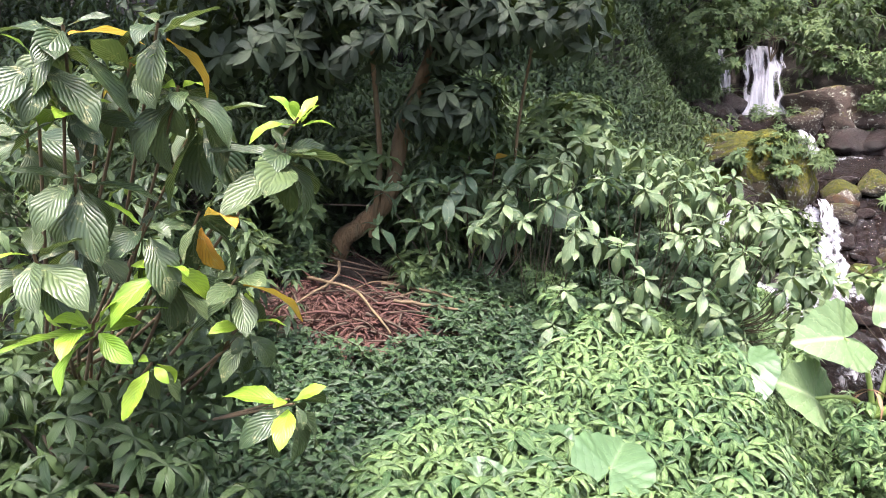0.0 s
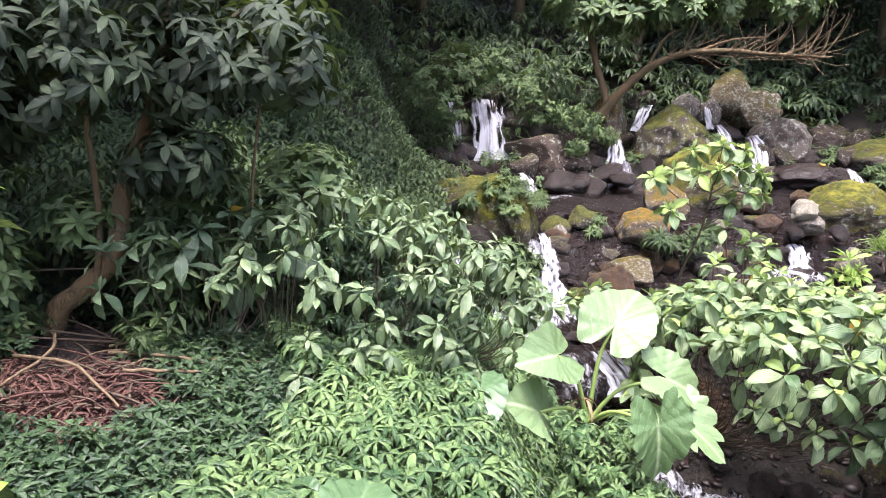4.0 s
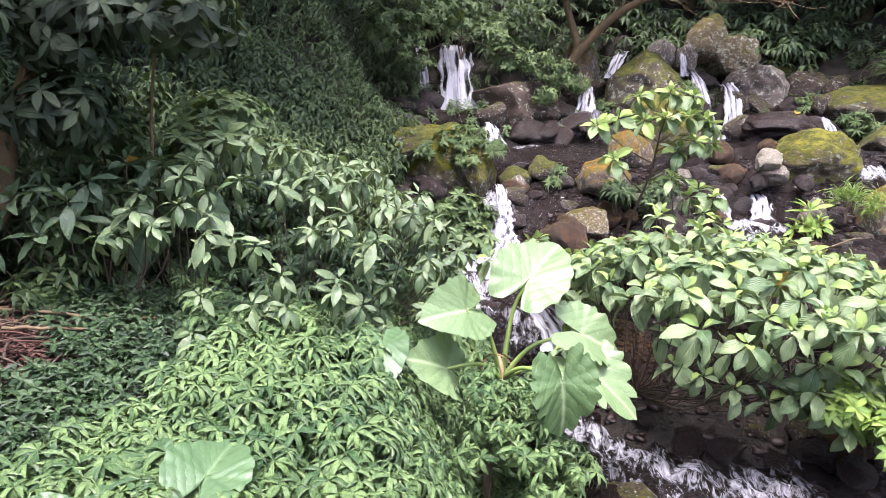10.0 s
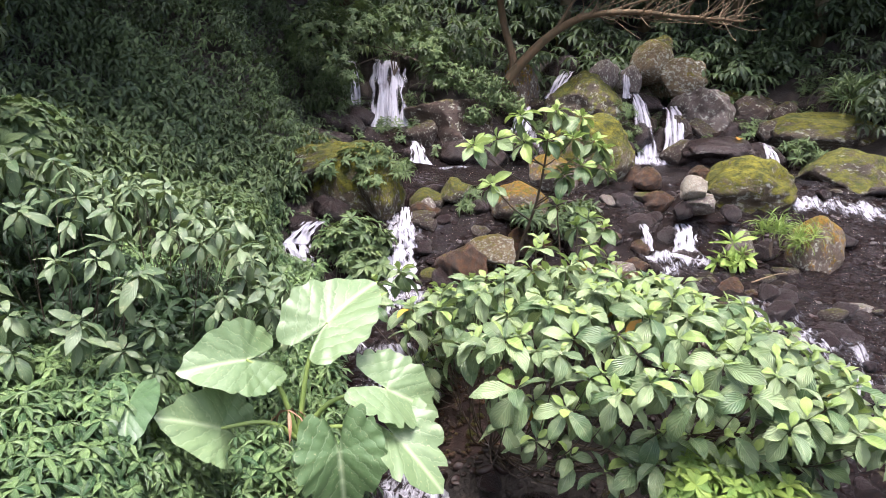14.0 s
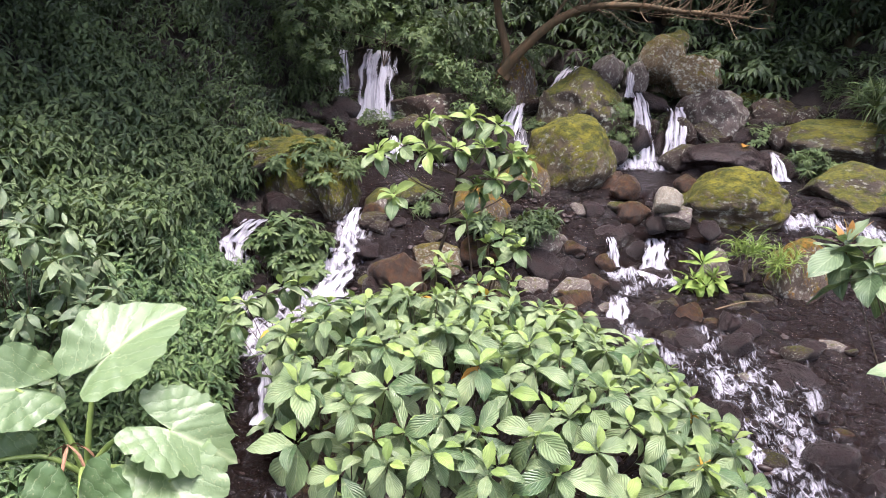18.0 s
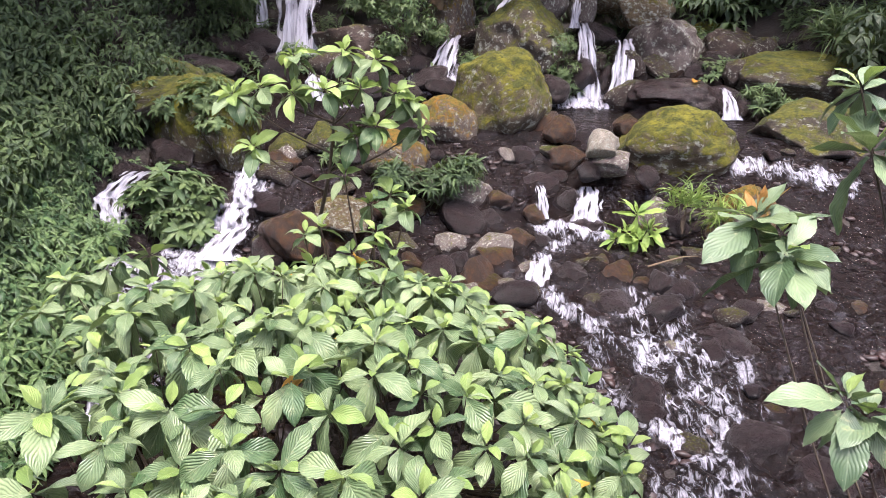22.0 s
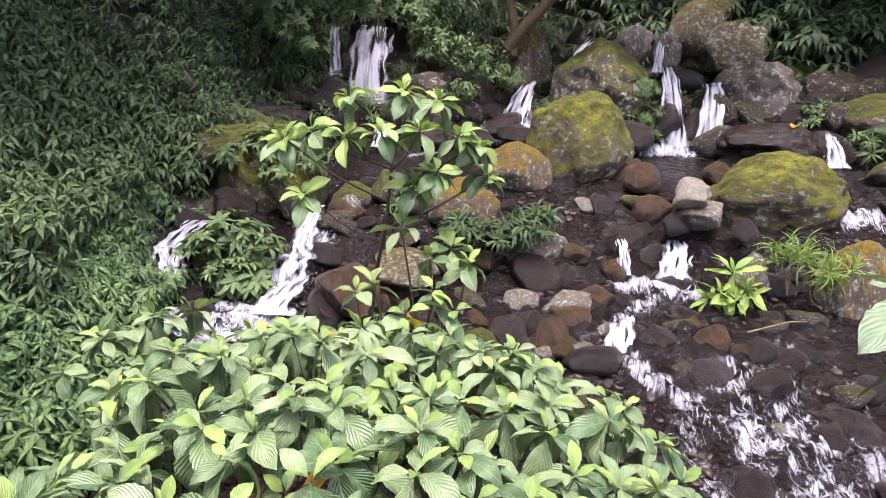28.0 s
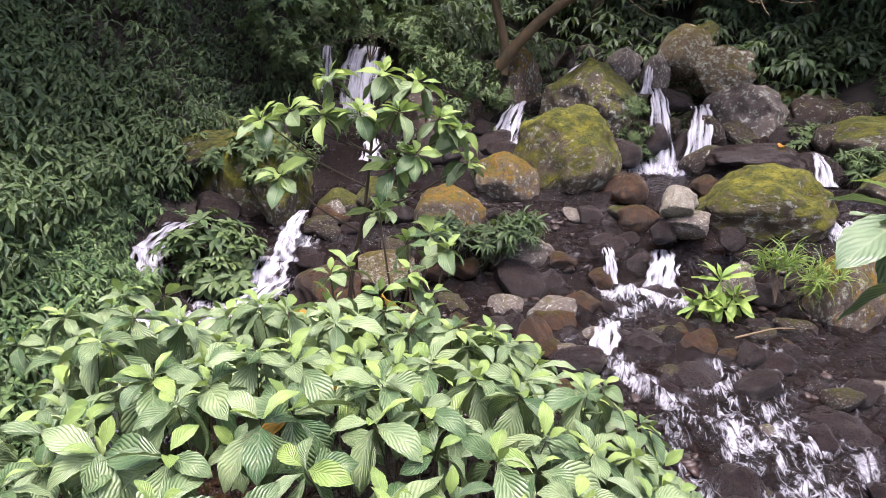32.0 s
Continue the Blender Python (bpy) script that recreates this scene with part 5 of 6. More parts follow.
def ear_plant(base, blades, label, mat, group=""):
    """base, then blades: joint, tip direction, facing, length, torn."""
    ob = root("elephant_ear", base, label, "plant", group)
    o = np.array(base)
    for i, (joint, tip, face, size, torn) in enumerate(blades):
        j = np.array(joint)
        mid = o + (j - o) * np.array([0.4, 0.4, 0.62]) + (0, 0, 0.04)
        stalk = child("stalk", mesh_of("stalk", *tube([o - o, mid - o, j - o], 0.02, 0.009, 7), M_STALK), ob)
        ex = Vector(tip).normalized()
        ez = Vector(face)
        ez = (ez - ez.dot(ex) * ex).normalized()
        ey = ez.cross(ex)
        m = Matrix.Translation(j - o) @ Matrix((ex, ey, ez)).transposed().to_4x4() @ Matrix.Scale(size, 4)
        v, f, uv = ear_geo(i * 3 + 1, torn)
        child("leaf", mesh_of("leaf", v, f, mat, uv), stalk, m, "ragged heart-shaped leaf" if torn > 0.5 else "")
    return ob


big_ear = ear_plant((2.74, 3.86, 0.93), (
    ((2.93, 3.82, 1.66), (0.37, 0.18, 0.25), (-0.04, -0.1, 0.12), 0.58, 0.1),
    ((2.46, 3.83, 1.49), (-0.36, -0.17, 0.07), (0.053, -0.082, 0.074), 0.5, 0.4),
    ((2.30, 3.78, 1.12), (-0.31, -0.17, 0.23), (0.1, -0.095, 0.057), 0.5, 0.3),
    ((3.22, 3.60, 1.29), (0.44, -0.09, -0.22), (0.02, -0.07, 0.072), 0.52, 0.7),
    ((2.85, 3.22, 1.16), (0.03, -0.07, -0.46), (-0.04, -0.9, 0.35), 0.52, 0.9),
    ((3.22, 3.48, 1.06), (0.32, -0.45, -0.3), (0.1, -0.6, 0.6), 0.56, 0.9),
), "large elephant ear with pale ragged heart-shaped leaves at the bank edge", M_EAR)
for j in range(6):
    v, f, uv = leaf_geo(0.24, 0.022, 8, 4, 1.6, 0.5, 0.0, 8, 0.4, 60 + j)
    child("dead_sheath", mesh_of("dead_sheath", v, f, M_DEAD, uv), big_ear, Matrix.Translation((-0.06, -0.05, 0.22)) @ Matrix.Rotation(-1.6 + 0.9 * j, 4, "Z") @ Matrix.Rotation(0.35, 4, "Y"), "withered pink-brown leaf sheath" if j == 0 else "")
LEAN_FOOT = ((0.08, 4.7, 2.3), (0.43, 5.0, 2.5), (0.64, 5.0, 2.5), (0.2, 4.8, 2.42), (-0.22, 4.7, 2.34), (-0.38, 4.7, 2.32), (-0.07, 4.8, 2.4), (0.52, 4.9, 2.3), (0.34, 4.75, 2.12), (-0.1, 4.62, 2.1), (-0.42, 4.6, 2.08), (0.75, 4.9, 2.28), (0.6, 4.8, 2.05))
bush(random.Random(91), "foot", (0.2, 5.05, float(ground(0.2, 5.05)) - 0.03), LEAN_FOOT, "dark shrub with long dull leaves before the leaning tree", count=(7, 10), size=1.0, young=0.0, yellow=0.02, r0=0.009)
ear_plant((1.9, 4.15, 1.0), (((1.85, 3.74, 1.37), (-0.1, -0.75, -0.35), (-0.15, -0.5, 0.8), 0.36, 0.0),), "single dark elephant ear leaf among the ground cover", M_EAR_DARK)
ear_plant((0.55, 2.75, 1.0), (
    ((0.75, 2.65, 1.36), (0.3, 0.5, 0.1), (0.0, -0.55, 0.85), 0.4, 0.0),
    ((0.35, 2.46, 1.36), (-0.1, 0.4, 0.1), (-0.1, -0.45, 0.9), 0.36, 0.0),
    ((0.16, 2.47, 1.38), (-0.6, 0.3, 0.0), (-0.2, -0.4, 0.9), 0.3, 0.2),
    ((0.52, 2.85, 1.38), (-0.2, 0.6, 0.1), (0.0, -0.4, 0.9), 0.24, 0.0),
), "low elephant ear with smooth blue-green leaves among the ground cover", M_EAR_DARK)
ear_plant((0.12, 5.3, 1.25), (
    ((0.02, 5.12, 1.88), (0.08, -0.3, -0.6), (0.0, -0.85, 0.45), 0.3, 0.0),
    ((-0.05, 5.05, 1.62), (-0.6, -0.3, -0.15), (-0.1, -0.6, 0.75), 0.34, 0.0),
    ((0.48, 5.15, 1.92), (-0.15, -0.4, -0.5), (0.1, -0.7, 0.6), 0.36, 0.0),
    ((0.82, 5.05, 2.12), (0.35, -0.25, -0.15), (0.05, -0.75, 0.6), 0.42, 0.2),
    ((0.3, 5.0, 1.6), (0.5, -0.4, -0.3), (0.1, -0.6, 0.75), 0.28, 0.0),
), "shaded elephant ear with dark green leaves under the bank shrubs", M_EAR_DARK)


# ---- trees ----
def tree(base, lines, label, mat=None, category="tree", name="tree"):
    ob = root(name, base, label, category)
    o = np.array(base)
    r = np.random.default_rng(3)
    for i, (pts, r0, r1) in enumerate(lines):
        nm = "trunk" if i == 0 else "limb"
        child(nm, mesh_of(nm, *tube([np.array(p) - o for p in pts], r0, r1, 9, r0 * 0.035, r), mat or M_BARK), ob)
    return ob


def crown(ob, centres, n, kinds, mat, seed, size=1.0, name="crown"):
    """Loose tufts of leaves round limb ends, one mesh under its tree."""
    r = np.random.default_rng(seed)
    pts, axs = [], []
    for (x, y, z), rad in centres:
        k = max(4, int(n * rad / sum(c[1] for c in centres)))
        d = r.normal(0, 1, (k, 3))
        d /= np.linalg.norm(d, axis=1, keepdims=True)
        pts.append(np.array((x, y, z)) + d * rad * r.uniform(0.35, 1.0, (k, 1)) ** 0.7 * np.array([1, 1, 0.7]))
        axs.append(d * 0.7 + np.array([0, 0, 0.6]))
    pts, axs = np.concatenate(pts), np.concatenate(axs)
    tmp = scatter(name, kinds, pts - np.array(ob.location), axs, r.uniform(0.7, 1.2, len(pts)) * size, mat, seed, "", "")
    tmp.parent = ob
    return tmp


W_TREE = [whorl_geo(5, 0.17, 0.055, -8, s + 260, 4, 2, 0.7, 2, 0.06) for s in range(5)]
W_HILL = [whorl_geo(5, 0.14, 0.04, -5, s + 20, 2, 2, 1.0, 2, 0.07) for s in range(6)]
W_FAR = [whorl_geo(7, 0.17, 0.046, -5, s + 220, 2, 2, 1.0) for s in range(6)]
W_COVER = [whorl_geo(8, 0.125, 0.026, 12, s + 40, 3, 2, 1.7, 1) for s in range(6)]
W_SMALL = [whorl_geo(4, 0.065, 0.028, 20, s + 60, 2, 2, 0.8, 2, 0.03) for s in range(5)]
W_BIG = [whorl_geo(7, 0.26, 0.075, 15, s + 80, 5, 2, 0.8) for s in range(4)]

left_tree = tree((-0.8, 5.1, 1.4), (
    (((-0.86, 5.1, 1.35), (-0.76, 5.07, 1.82), (-0.58, 5.05, 1.98), (-0.36, 5.05, 2.2), (-0.26, 5.05, 2.65), (-0.15, 5.05, 2.94), (0.0, 5.05, 3.3), (0.1, 5.05, 3.7), (0.3, 5.1, 5.0)), 0.085, 0.035),
    (((0.0, 5.05, 3.3), (0.4, 4.9, 3.7), (0.9, 4.9, 4.1)), 0.03, 0.01),
    (((-0.5, 5.0, 1.9), (-0.42, 5.0, 2.5), (-0.46, 5.1, 3.3)), 0.026, 0.018),
    (((0.62, 5.2, 1.6), (0.6, 5.1, 2.6), (0.78, 5.0, 3.7)), 0.014, 0.009),
), "slim leaning tree with mossy orange-brown bark, leaves coloured dark for shade", M_TRUNK)
# crown in a halved green, painting in the shade from higher branches
crown(left_tree, (((0.2, 4.75, 3.5), 0.6), ((-0.6, 4.6, 3.5), 0.75), ((0.8, 4.9, 3.6), 0.7), ((-1.3, 4.5, 3.5), 0.75), ((-0.3, 4.9, 4.3), 1.0), ((0.1, 4.85, 2.9), 0.42), ((-0.9, 4.9, 3.1), 0.3)), 560, W_TREE, M_CROWN_SHADE, 4)

far_tree = tree((8.1, 11.9, 3.3), (
    (((8.2, 11.85, 3.2), (8.2, 11.85, 3.7), (8.05, 12.0, 4.4), (8.0, 12.2, 5.6), (8.3, 12.3, 7.0)), 0.085, 0.05),
    (((8.12, 11.85, 3.3), (8.5, 11.55, 3.85), (8.85, 11.25, 4.2), (9.2, 10.9, 4.4), (9.7, 10.3, 4.42), (10.3, 9.6, 4.3), (10.9, 9.0, 4.2)), 0.1, 0.018),
    (((8.8, 11.3, 4.2), (9.2, 11.2, 4.8), (9.9, 10.9, 5.1)), 0.035, 0.01),
    (((9.4, 10.6, 4.42), (9.9, 10.3, 4.62), (10.5, 10.0, 4.66)), 0.028, 0.008),
), "old tree over the falls with a long mossy bare limb", M_TRUNK)
r2 = np.random.default_rng(12)
limb = np.array(((9.0, 11.05, 4.4), (9.7, 10.3, 4.35), (10.3, 9.6, 4.25), (10.8, 9.1, 4.2)))
long_limb = [q for q in far_tree.children if q.name.startswith("limb")][0]
for i in range(90):
    k = r2.uniform(0, 2.99)
    a = limb[int(k)] + (limb[int(k) + 1] - limb[int(k)]) * (k % 1)
    d1 = np.array([r2.uniform(-0.2, 0.7), r2.uniform(-0.6, 0.2), r2.uniform(-0.25, 0.6)])
    d2 = d1 * 0.8 + r2.normal(0, 0.22, 3)
    child("twig", mesh_of("twig", *tube([a - far_tree.location, a + d1 * 0.3 - far_tree.location, a + d1 * 0.5 + d2 * 0.3 - far_tree.location, a + d1 * 0.5 + d2 * 0.7 + (0, 0, 0.08) - far_tree.location], r2.uniform(0.006, 0.012), 0.003, 5), M_PALE_BARK), long_limb)
crown(far_tree, (((8.4, 11.6, 5.3), 0.9), ((9.2, 11.0, 5.4), 0.7), ((7.6, 11.9, 5.5), 0.8), ((8.6, 11.8, 6.6), 1.3), ((10.2, 10.6, 5.6), 0.9), ((11.2, 10.2, 5.6), 0.9)), 680, W_BIG, M_MID, 9, 1.0)


# ---- ground cover and hillsides ----
def lumps(x, y, a=1.0):
    return a * (0.5 + 0.5 * np.sin(x * 2.1 + 1.5 * np.sin(y * 1.3))) * (0.5 + 0.5 * np.sin(y * 1.9 + 1.2 * np.sin(x * 1.7)))


def cover(name, n, kinds, mat, inside, box, seed, height, size, label, tilt=0.7, lump=0.2):
    r = np.random.default_rng(seed)
    u, w = r.uniform(box[0], box[1], n * 3), r.uniform(box[2], box[3], n * 3)
    x, y = to_xy(u, w)
    keep = inside(u, w) & (((x + 0.65) / 0.62) ** 2 + ((y - 4.1) / 0.45) ** 2 > 1) & (((x + 0.55) / 0.38) ** 2 + ((y - 4.8) / 0.32) ** 2 > 1) & (((x - 3.58) / 0.27) ** 2 + ((y - 8.42) / 0.42) ** 2 > 1)
    x, y = x[keep][:n], y[keep][:n]
    e = 0.08
    g = ground(x, y)
    slope = np.stack([-(ground(x + e, y) - g) / e, -(ground(x, y + e) - g) / e, 1 + 0 * g], -1)
    z = g + r.uniform(0.15, 1.0, len(x)) * height + lumps(x, y, lump)
    axis = slope / np.linalg.norm(slope, axis=1, keepdims=True) * tilt + np.array([0, 0, 0.5]) + r.normal(0, 0.22, (len(x), 3))
    return scatter(name, kinds, np.stack([x, y, z], -1), axis, r.uniform(0.7, 1.25, len(x)) * size, mat, seed, label, "plants")


cover("ground_cover", 9500, W_COVER, M_COVER, lambda u, w: (w < bank_edge(u) + 0.15) & (w > -0.75 + 0.3 * np.sin(u * 2)) & (u > 1.7), (1.7, 9.5, -1.6, 1.8), 31, 0.3, 1.0, "dense bright green ground cover with drooping narrow leaves on the bank", 0.7, 0.22)
cover("low_ground_cover", 8500, W_SMALL, M_COVER_DARK, lambda u, w: (w < -0.2 + 0.3 * np.sin(u * 2.3)) & (w > -3.2) & (u > 1.2) & (u < 6.2), (1.2, 6.2, -3.2, 0.4), 32, 0.2, 1.15, "dark small-leaved ground cover, its green deepened for the shaded bank", 0.6, 0.12)
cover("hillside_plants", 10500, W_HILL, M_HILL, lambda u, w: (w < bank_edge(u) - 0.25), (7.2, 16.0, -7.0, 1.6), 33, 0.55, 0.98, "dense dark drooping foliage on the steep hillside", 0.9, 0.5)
cover("hill_foot_plants", 4300, W_HILL, M_SLOPE, lambda u, w: (w < bank_edge(u) - 0.2) & (w > -3.9 + 0.6 * np.sin(u * 2.2) + 2.2 * smooth(8.4, 9.2, u)), (6.9, 10.2, -4.6, 1.4), 43, 0.75, 1.1, "mid-green drooping foliage along the foot of the hillside", 0.9, 0.5)
cover("upper_hillside_plants", 4200, W_FAR, M_MID, lambda u, w: (w < 2.4), (15.5, 26.0, -14.0, 2.4), 37, 0.9, 1.9, "dark foliage high on the hillside", 0.9, 0.9)
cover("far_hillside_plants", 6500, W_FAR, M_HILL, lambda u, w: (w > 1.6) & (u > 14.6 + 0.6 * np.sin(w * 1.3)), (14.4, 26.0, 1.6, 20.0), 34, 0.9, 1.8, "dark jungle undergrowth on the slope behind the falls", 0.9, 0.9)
# darker hillside leaf here in place of the overhead canopy's shade
cover("shaded_bank_plants", 5600, W_HILL, M_HILL, lambda u, w: (w < -0.6 - 0.35 * np.clip(6.5 - u, 0, 9)), (1.6, 7.6, -9.0, 0.2), 35, 0.9, 1.0, "leafy plants coloured dark for shade along the foot of the hillside", 0.8, 0.6)
# dark leaf colour stands in for the deep shade on this bank
cover("far_bank_plants", 3200, W_FAR, M_DARK, lambda u, w: (w > 10.3 + 0.4 * np.sin(u * 2)), (9.0, 18.0, 9.9, 20.0), 36, 0.8, 1.6, "dark plants on the far bank of the stream, shade put into their colour", 0.8, 0.7)
cover("crevice_plants", 900, W_SMALL, M_MID, lambda u, w: (np.sin(w * 3.7) * np.sin(u * 5.1 + w) > 0.1), (12.9, 14.8, 0.8, 12.0), 39, 0.25, 1.6, "small ferns and weeds in the crevices between the boulders", 0.8, 0.1)
cover("bank_edge_plants", 1600, W_HILL, M_COVER, lambda u, w: (np.abs(w - bank_edge(u) - 0.1) < 0.3 + 0.3 * smooth(7, 5.5, u)) & (u > 3.3), (3.3, 9.6, 0.6, 2.3), 38, 0.35, 0.95, "leafy plants hanging over the edge of the bank", 0.8, 0.1)


# ---- tall trees added above the view to shade the ravine ----
W_ROOF = [whorl_geo(9, 0.6, 0.26, 5, s + 120, 3, 2, 0.6) for s in range(3)]
for i, (x, y, h, lean, rad) in enumerate(((-4.5, 7.0, 7.5, 1.2, 2.6), (-2.5, 11.0, 10.5, 1.5, 3.0), (2.0, 14.5, 12.0, 1.0, 3.0), (6.5, 18.0, 12.5, -0.5, 3.2), (11.0, 18.0, 12.0, -1.0, 3.2), (15.5, 15.0, 11.0, -1.5, 3.0), (17.5, 10.0, 9.5, -1.5, 2.6), (-2.5, 9.0, 7.4, 1.0, 2.2), (2.6, 13.0, 8.0, 0.6, 2.0), (-1.6, 9.6, 6.9, 1.8, 1.6), (4.5, 16.0, 10.0, 0.5, 2.6), (9.0, 17.5, 10.0, 0.6, 2.4), (13.5, 15.0, 9.6, 0.3, 2.4), (15.5, 11.5, 7.6, -0.6, 2.0), (11.0, 14.8, 8.4, 0.3, 2.0), (14.8, 13.2, 8.0, -0.4, 2.0))):
    g = float(ground(x, y))
    shade_tree = tree((x, y, g - 0.1), ((((x, y, g - 0.1), (x + lean * 0.3, y - 0.2, g + 2.0), (x + lean * 0.6, y - 0.5, h - 1.0), (x + lean, y - 0.8, h)), 0.16, 0.07),), "unseen tall tree with a dense dark crown, added to shade the ravine")
    crown(shade_tree, (((x + lean, y - 0.8, h), rad), ((x + lean * 2.2, y - 1.8, h + 0.3), rad * 0.75), ((x - lean, y + 0.5, h + 0.6), rad * 0.8)), 330, W_ROOF, M_DARK, 50 + i, 1.1)


# ---- single clumps ----
W_STRAP = [whorl_geo(12, 0.22, 0.026, 35, s + 150, 5, 2, 1.7) for s in range(3)]
W_GRASS = [whorl_geo(16, 0.45, 0.012, 62, s + 170, 6, 2, 1.9) for s in range(3)]
W_FERN = [whorl_geo(9, 0.16, 0.05, 15, s + 180, 4, 2, 0.9) for s in range(3)]


def clump(name, label, category, centres, n, kinds, mat, seed, size=1.0, stem_to=None):
    (x, y, z), rad = centres[0]
    ob = root(name, (x, y, z - rad), label, category)
    crown(ob, centres, n, kinds, mat, seed, size, "foliage")
    for j, (c, r) in enumerate(centres):
        child("stem", mesh_of("stem", *tube([(0, 0, -0.15), (0.03, 0.02, 0.4 * rad), np.array(c) - np.array(ob.location)], 0.012, 0.005, 5), M_TWIG), ob)
    return ob


clump("islet_bush", "leafy mid-green bush on the rock between two chutes", "bush", (((4.12, 8.0, 1.35), 0.34), ((4.35, 7.95, 1.2), 0.3), ((3.9, 8.0, 1.25), 0.28), ((4.12, 7.85, 1.05), 0.3), ((4.3, 7.8, 0.95), 0.25)), 150, W_FERN, M_MID, 201)
clump("fern", "dark strap-leaved fern hanging below a mossy stone", "fern", (((6.4, 7.75, 1.42), 0.2), ((6.75, 7.65, 1.35), 0.22), ((7.05, 7.6, 1.42), 0.22), ((7.25, 7.75, 1.5), 0.15)), 70, W_STRAP, M_HILL, 202)
clump("fern", "bright fern on the mossy bank boulder", "fern", (((4.75, 8.95, 2.15), 0.26), ((5.0, 8.75, 2.0), 0.2)), 46, W_STRAP, M_MID, 203, 0.75)
clump("bank_bush", "small green plants on the mossy bank boulder", "bush", (((4.45, 9.0, 2.15), 0.28), ((4.6, 8.85, 1.85), 0.22), ((4.15, 9.3, 2.0), 0.3)), 130, W_FERN, M_MID, 204, 0.7)
clump("grass_tuft", "yellow-green grass tuft on a stream rock", "grass", (((9.2, 6.4, 1.28), 0.14), ((9.4, 6.3, 1.3), 0.14), ((9.65, 6.25, 1.2), 0.16)), 20, W_GRASS, M_BRIGHT, 205, 0.75)
clump("grass_tuft", "arching grass tuft above the far bank", "grass", (((13.7, 9.2, 2.95), 0.25), ((14.2, 9.4, 3.0), 0.3)), 24, W_GRASS, M_MID, 206, 1.5)
clump("fern", "small fern on the mossy pool stone", "fern", (((6.0, 8.75, 1.62), 0.14), ((5.9, 8.6, 1.5), 0.12)), 26, W_STRAP, M_MID, 207, 0.7)
clump("moss_plants", "small bright plants growing at the foot of a mossy boulder", "plants", (((9.95, 7.8, 1.45), 0.14), ((10.2, 7.75, 1.4), 0.13), ((10.45, 7.8, 1.38), 0.12)), 60, W_SMALL, M_BRIGHT, 208, 1.0)
clump("cliff_bush", "leafy bush beside the falls under the old tree", "bush", (((7.6, 11.5, 3.1), 0.5), ((7.2, 11.6, 3.3), 0.45), ((8.0, 11.45, 2.9), 0.35), ((7.3, 11.4, 2.7), 0.3)), 170, W_HILL, M_MID, 209, 0.9)
clump("overhanging_bush", "pale-leaved bush hanging over the broad waterfall", "bush", (((6.2, 12.9, 4.2), 0.7), ((5.4, 12.8, 4.3), 0.7), ((6.9, 12.7, 3.9), 0.55), ((4.7, 12.6, 4.0), 0.7), ((7.0, 12.3, 3.4), 0.4), ((5.0, 12.2, 3.4), 0.5)), 330, W_FERN, M_MID, 210, 0.9)
clump("far_bush", "broad-leaved bush in shade behind the boulders", "bush", (((14.3, 11.5, 3.8), 0.7), ((13.6, 11.7, 3.6), 0.5), ((15.0, 11.3, 3.7), 0.6)), 150, W_BIG, M_HILL, 211, 0.85)
clump("rock_plants", "small green plants on the side of a mossy boulder", "plants", (((9.72, 10.45, 2.75), 0.26), ((9.8, 10.4, 2.4), 0.24), ((9.85, 10.4, 2.1), 0.2)), 80, W_STRAP, M_MID, 212, 0.6)
clump("rock_plants", "dark fern on the side of a mossy boulder", "plants", (((12.3, 8.9, 2.1), 0.3), ((12.6, 8.75, 1.95), 0.25)), 60, W_STRAP, M_MID, 213, 0.8)
clump("stream_weed", "low green weeds beside the shrub thicket", "plants", (((5.35, 6.1, 0.95), 0.3), ((5.6, 6.2, 0.9), 0.3), ((5.2, 5.9, 0.9), 0.25)), 120, W_SMALL, M_MID, 214, 1.2)
clump("path_bush", "mid-green drooping bush at the edge of the path", "bush", (((-1.2, 1.85, 2.0), 0.34), ((-0.95, 1.8, 1.85), 0.32), ((-1.5, 2.0, 2.1), 0.32), ((-0.75, 1.9, 1.7), 0.28), ((-1.15, 1.65, 1.75), 0.3), ((-1.45, 1.7, 1.9), 0.3), ((-0.85, 2.2, 2.05), 0.28)), 330, W_COVER, M_HILL, 216, 0.95)
clump("understory_bush", "mid-green broad-leaved bush under the leaning tree", "bush", (((0.25, 5.45, 2.2), 0.36), ((0.8, 5.45, 2.45), 0.36), ((-0.1, 5.35, 1.95), 0.3), ((1.1, 5.6, 2.7), 0.4), ((-0.55, 5.2, 2.45), 0.3), ((0.25, 5.35, 2.65), 0.36), ((-1.05, 4.8, 2.2), 0.3), ((0.0, 4.85, 2.1), 0.12)), 380, W_FERN, M_MID, 217, 0.95)
# filling that hides the stems, coloured dark like the shaded shrub interior
clump("shrub_undergrowth", "leafy filling inside the bank shrubs in a shade-darkened green", "plants", (((1.4, 5.1, 1.75), 0.55), ((2.1, 5.1, 1.55), 0.45), ((1.1, 4.7, 1.4), 0.45), ((1.8, 4.7, 1.35), 0.45), ((1.4, 5.2, 2.1), 0.4)), 520, W_COVER, M_COVER_DARK, 220, 1.15)
clump("trunk_weeds", "green leafy weeds round the foot of the leaning tree", "plants", (((-0.15, 4.8, 1.7), 0.2), ((-1.0, 4.8, 1.85), 0.25), ((-0.1, 4.85, 1.65), 0.22), ((-1.35, 4.6, 1.9), 0.25)), 130, W_FERN, M_MID, 218, 0.8)
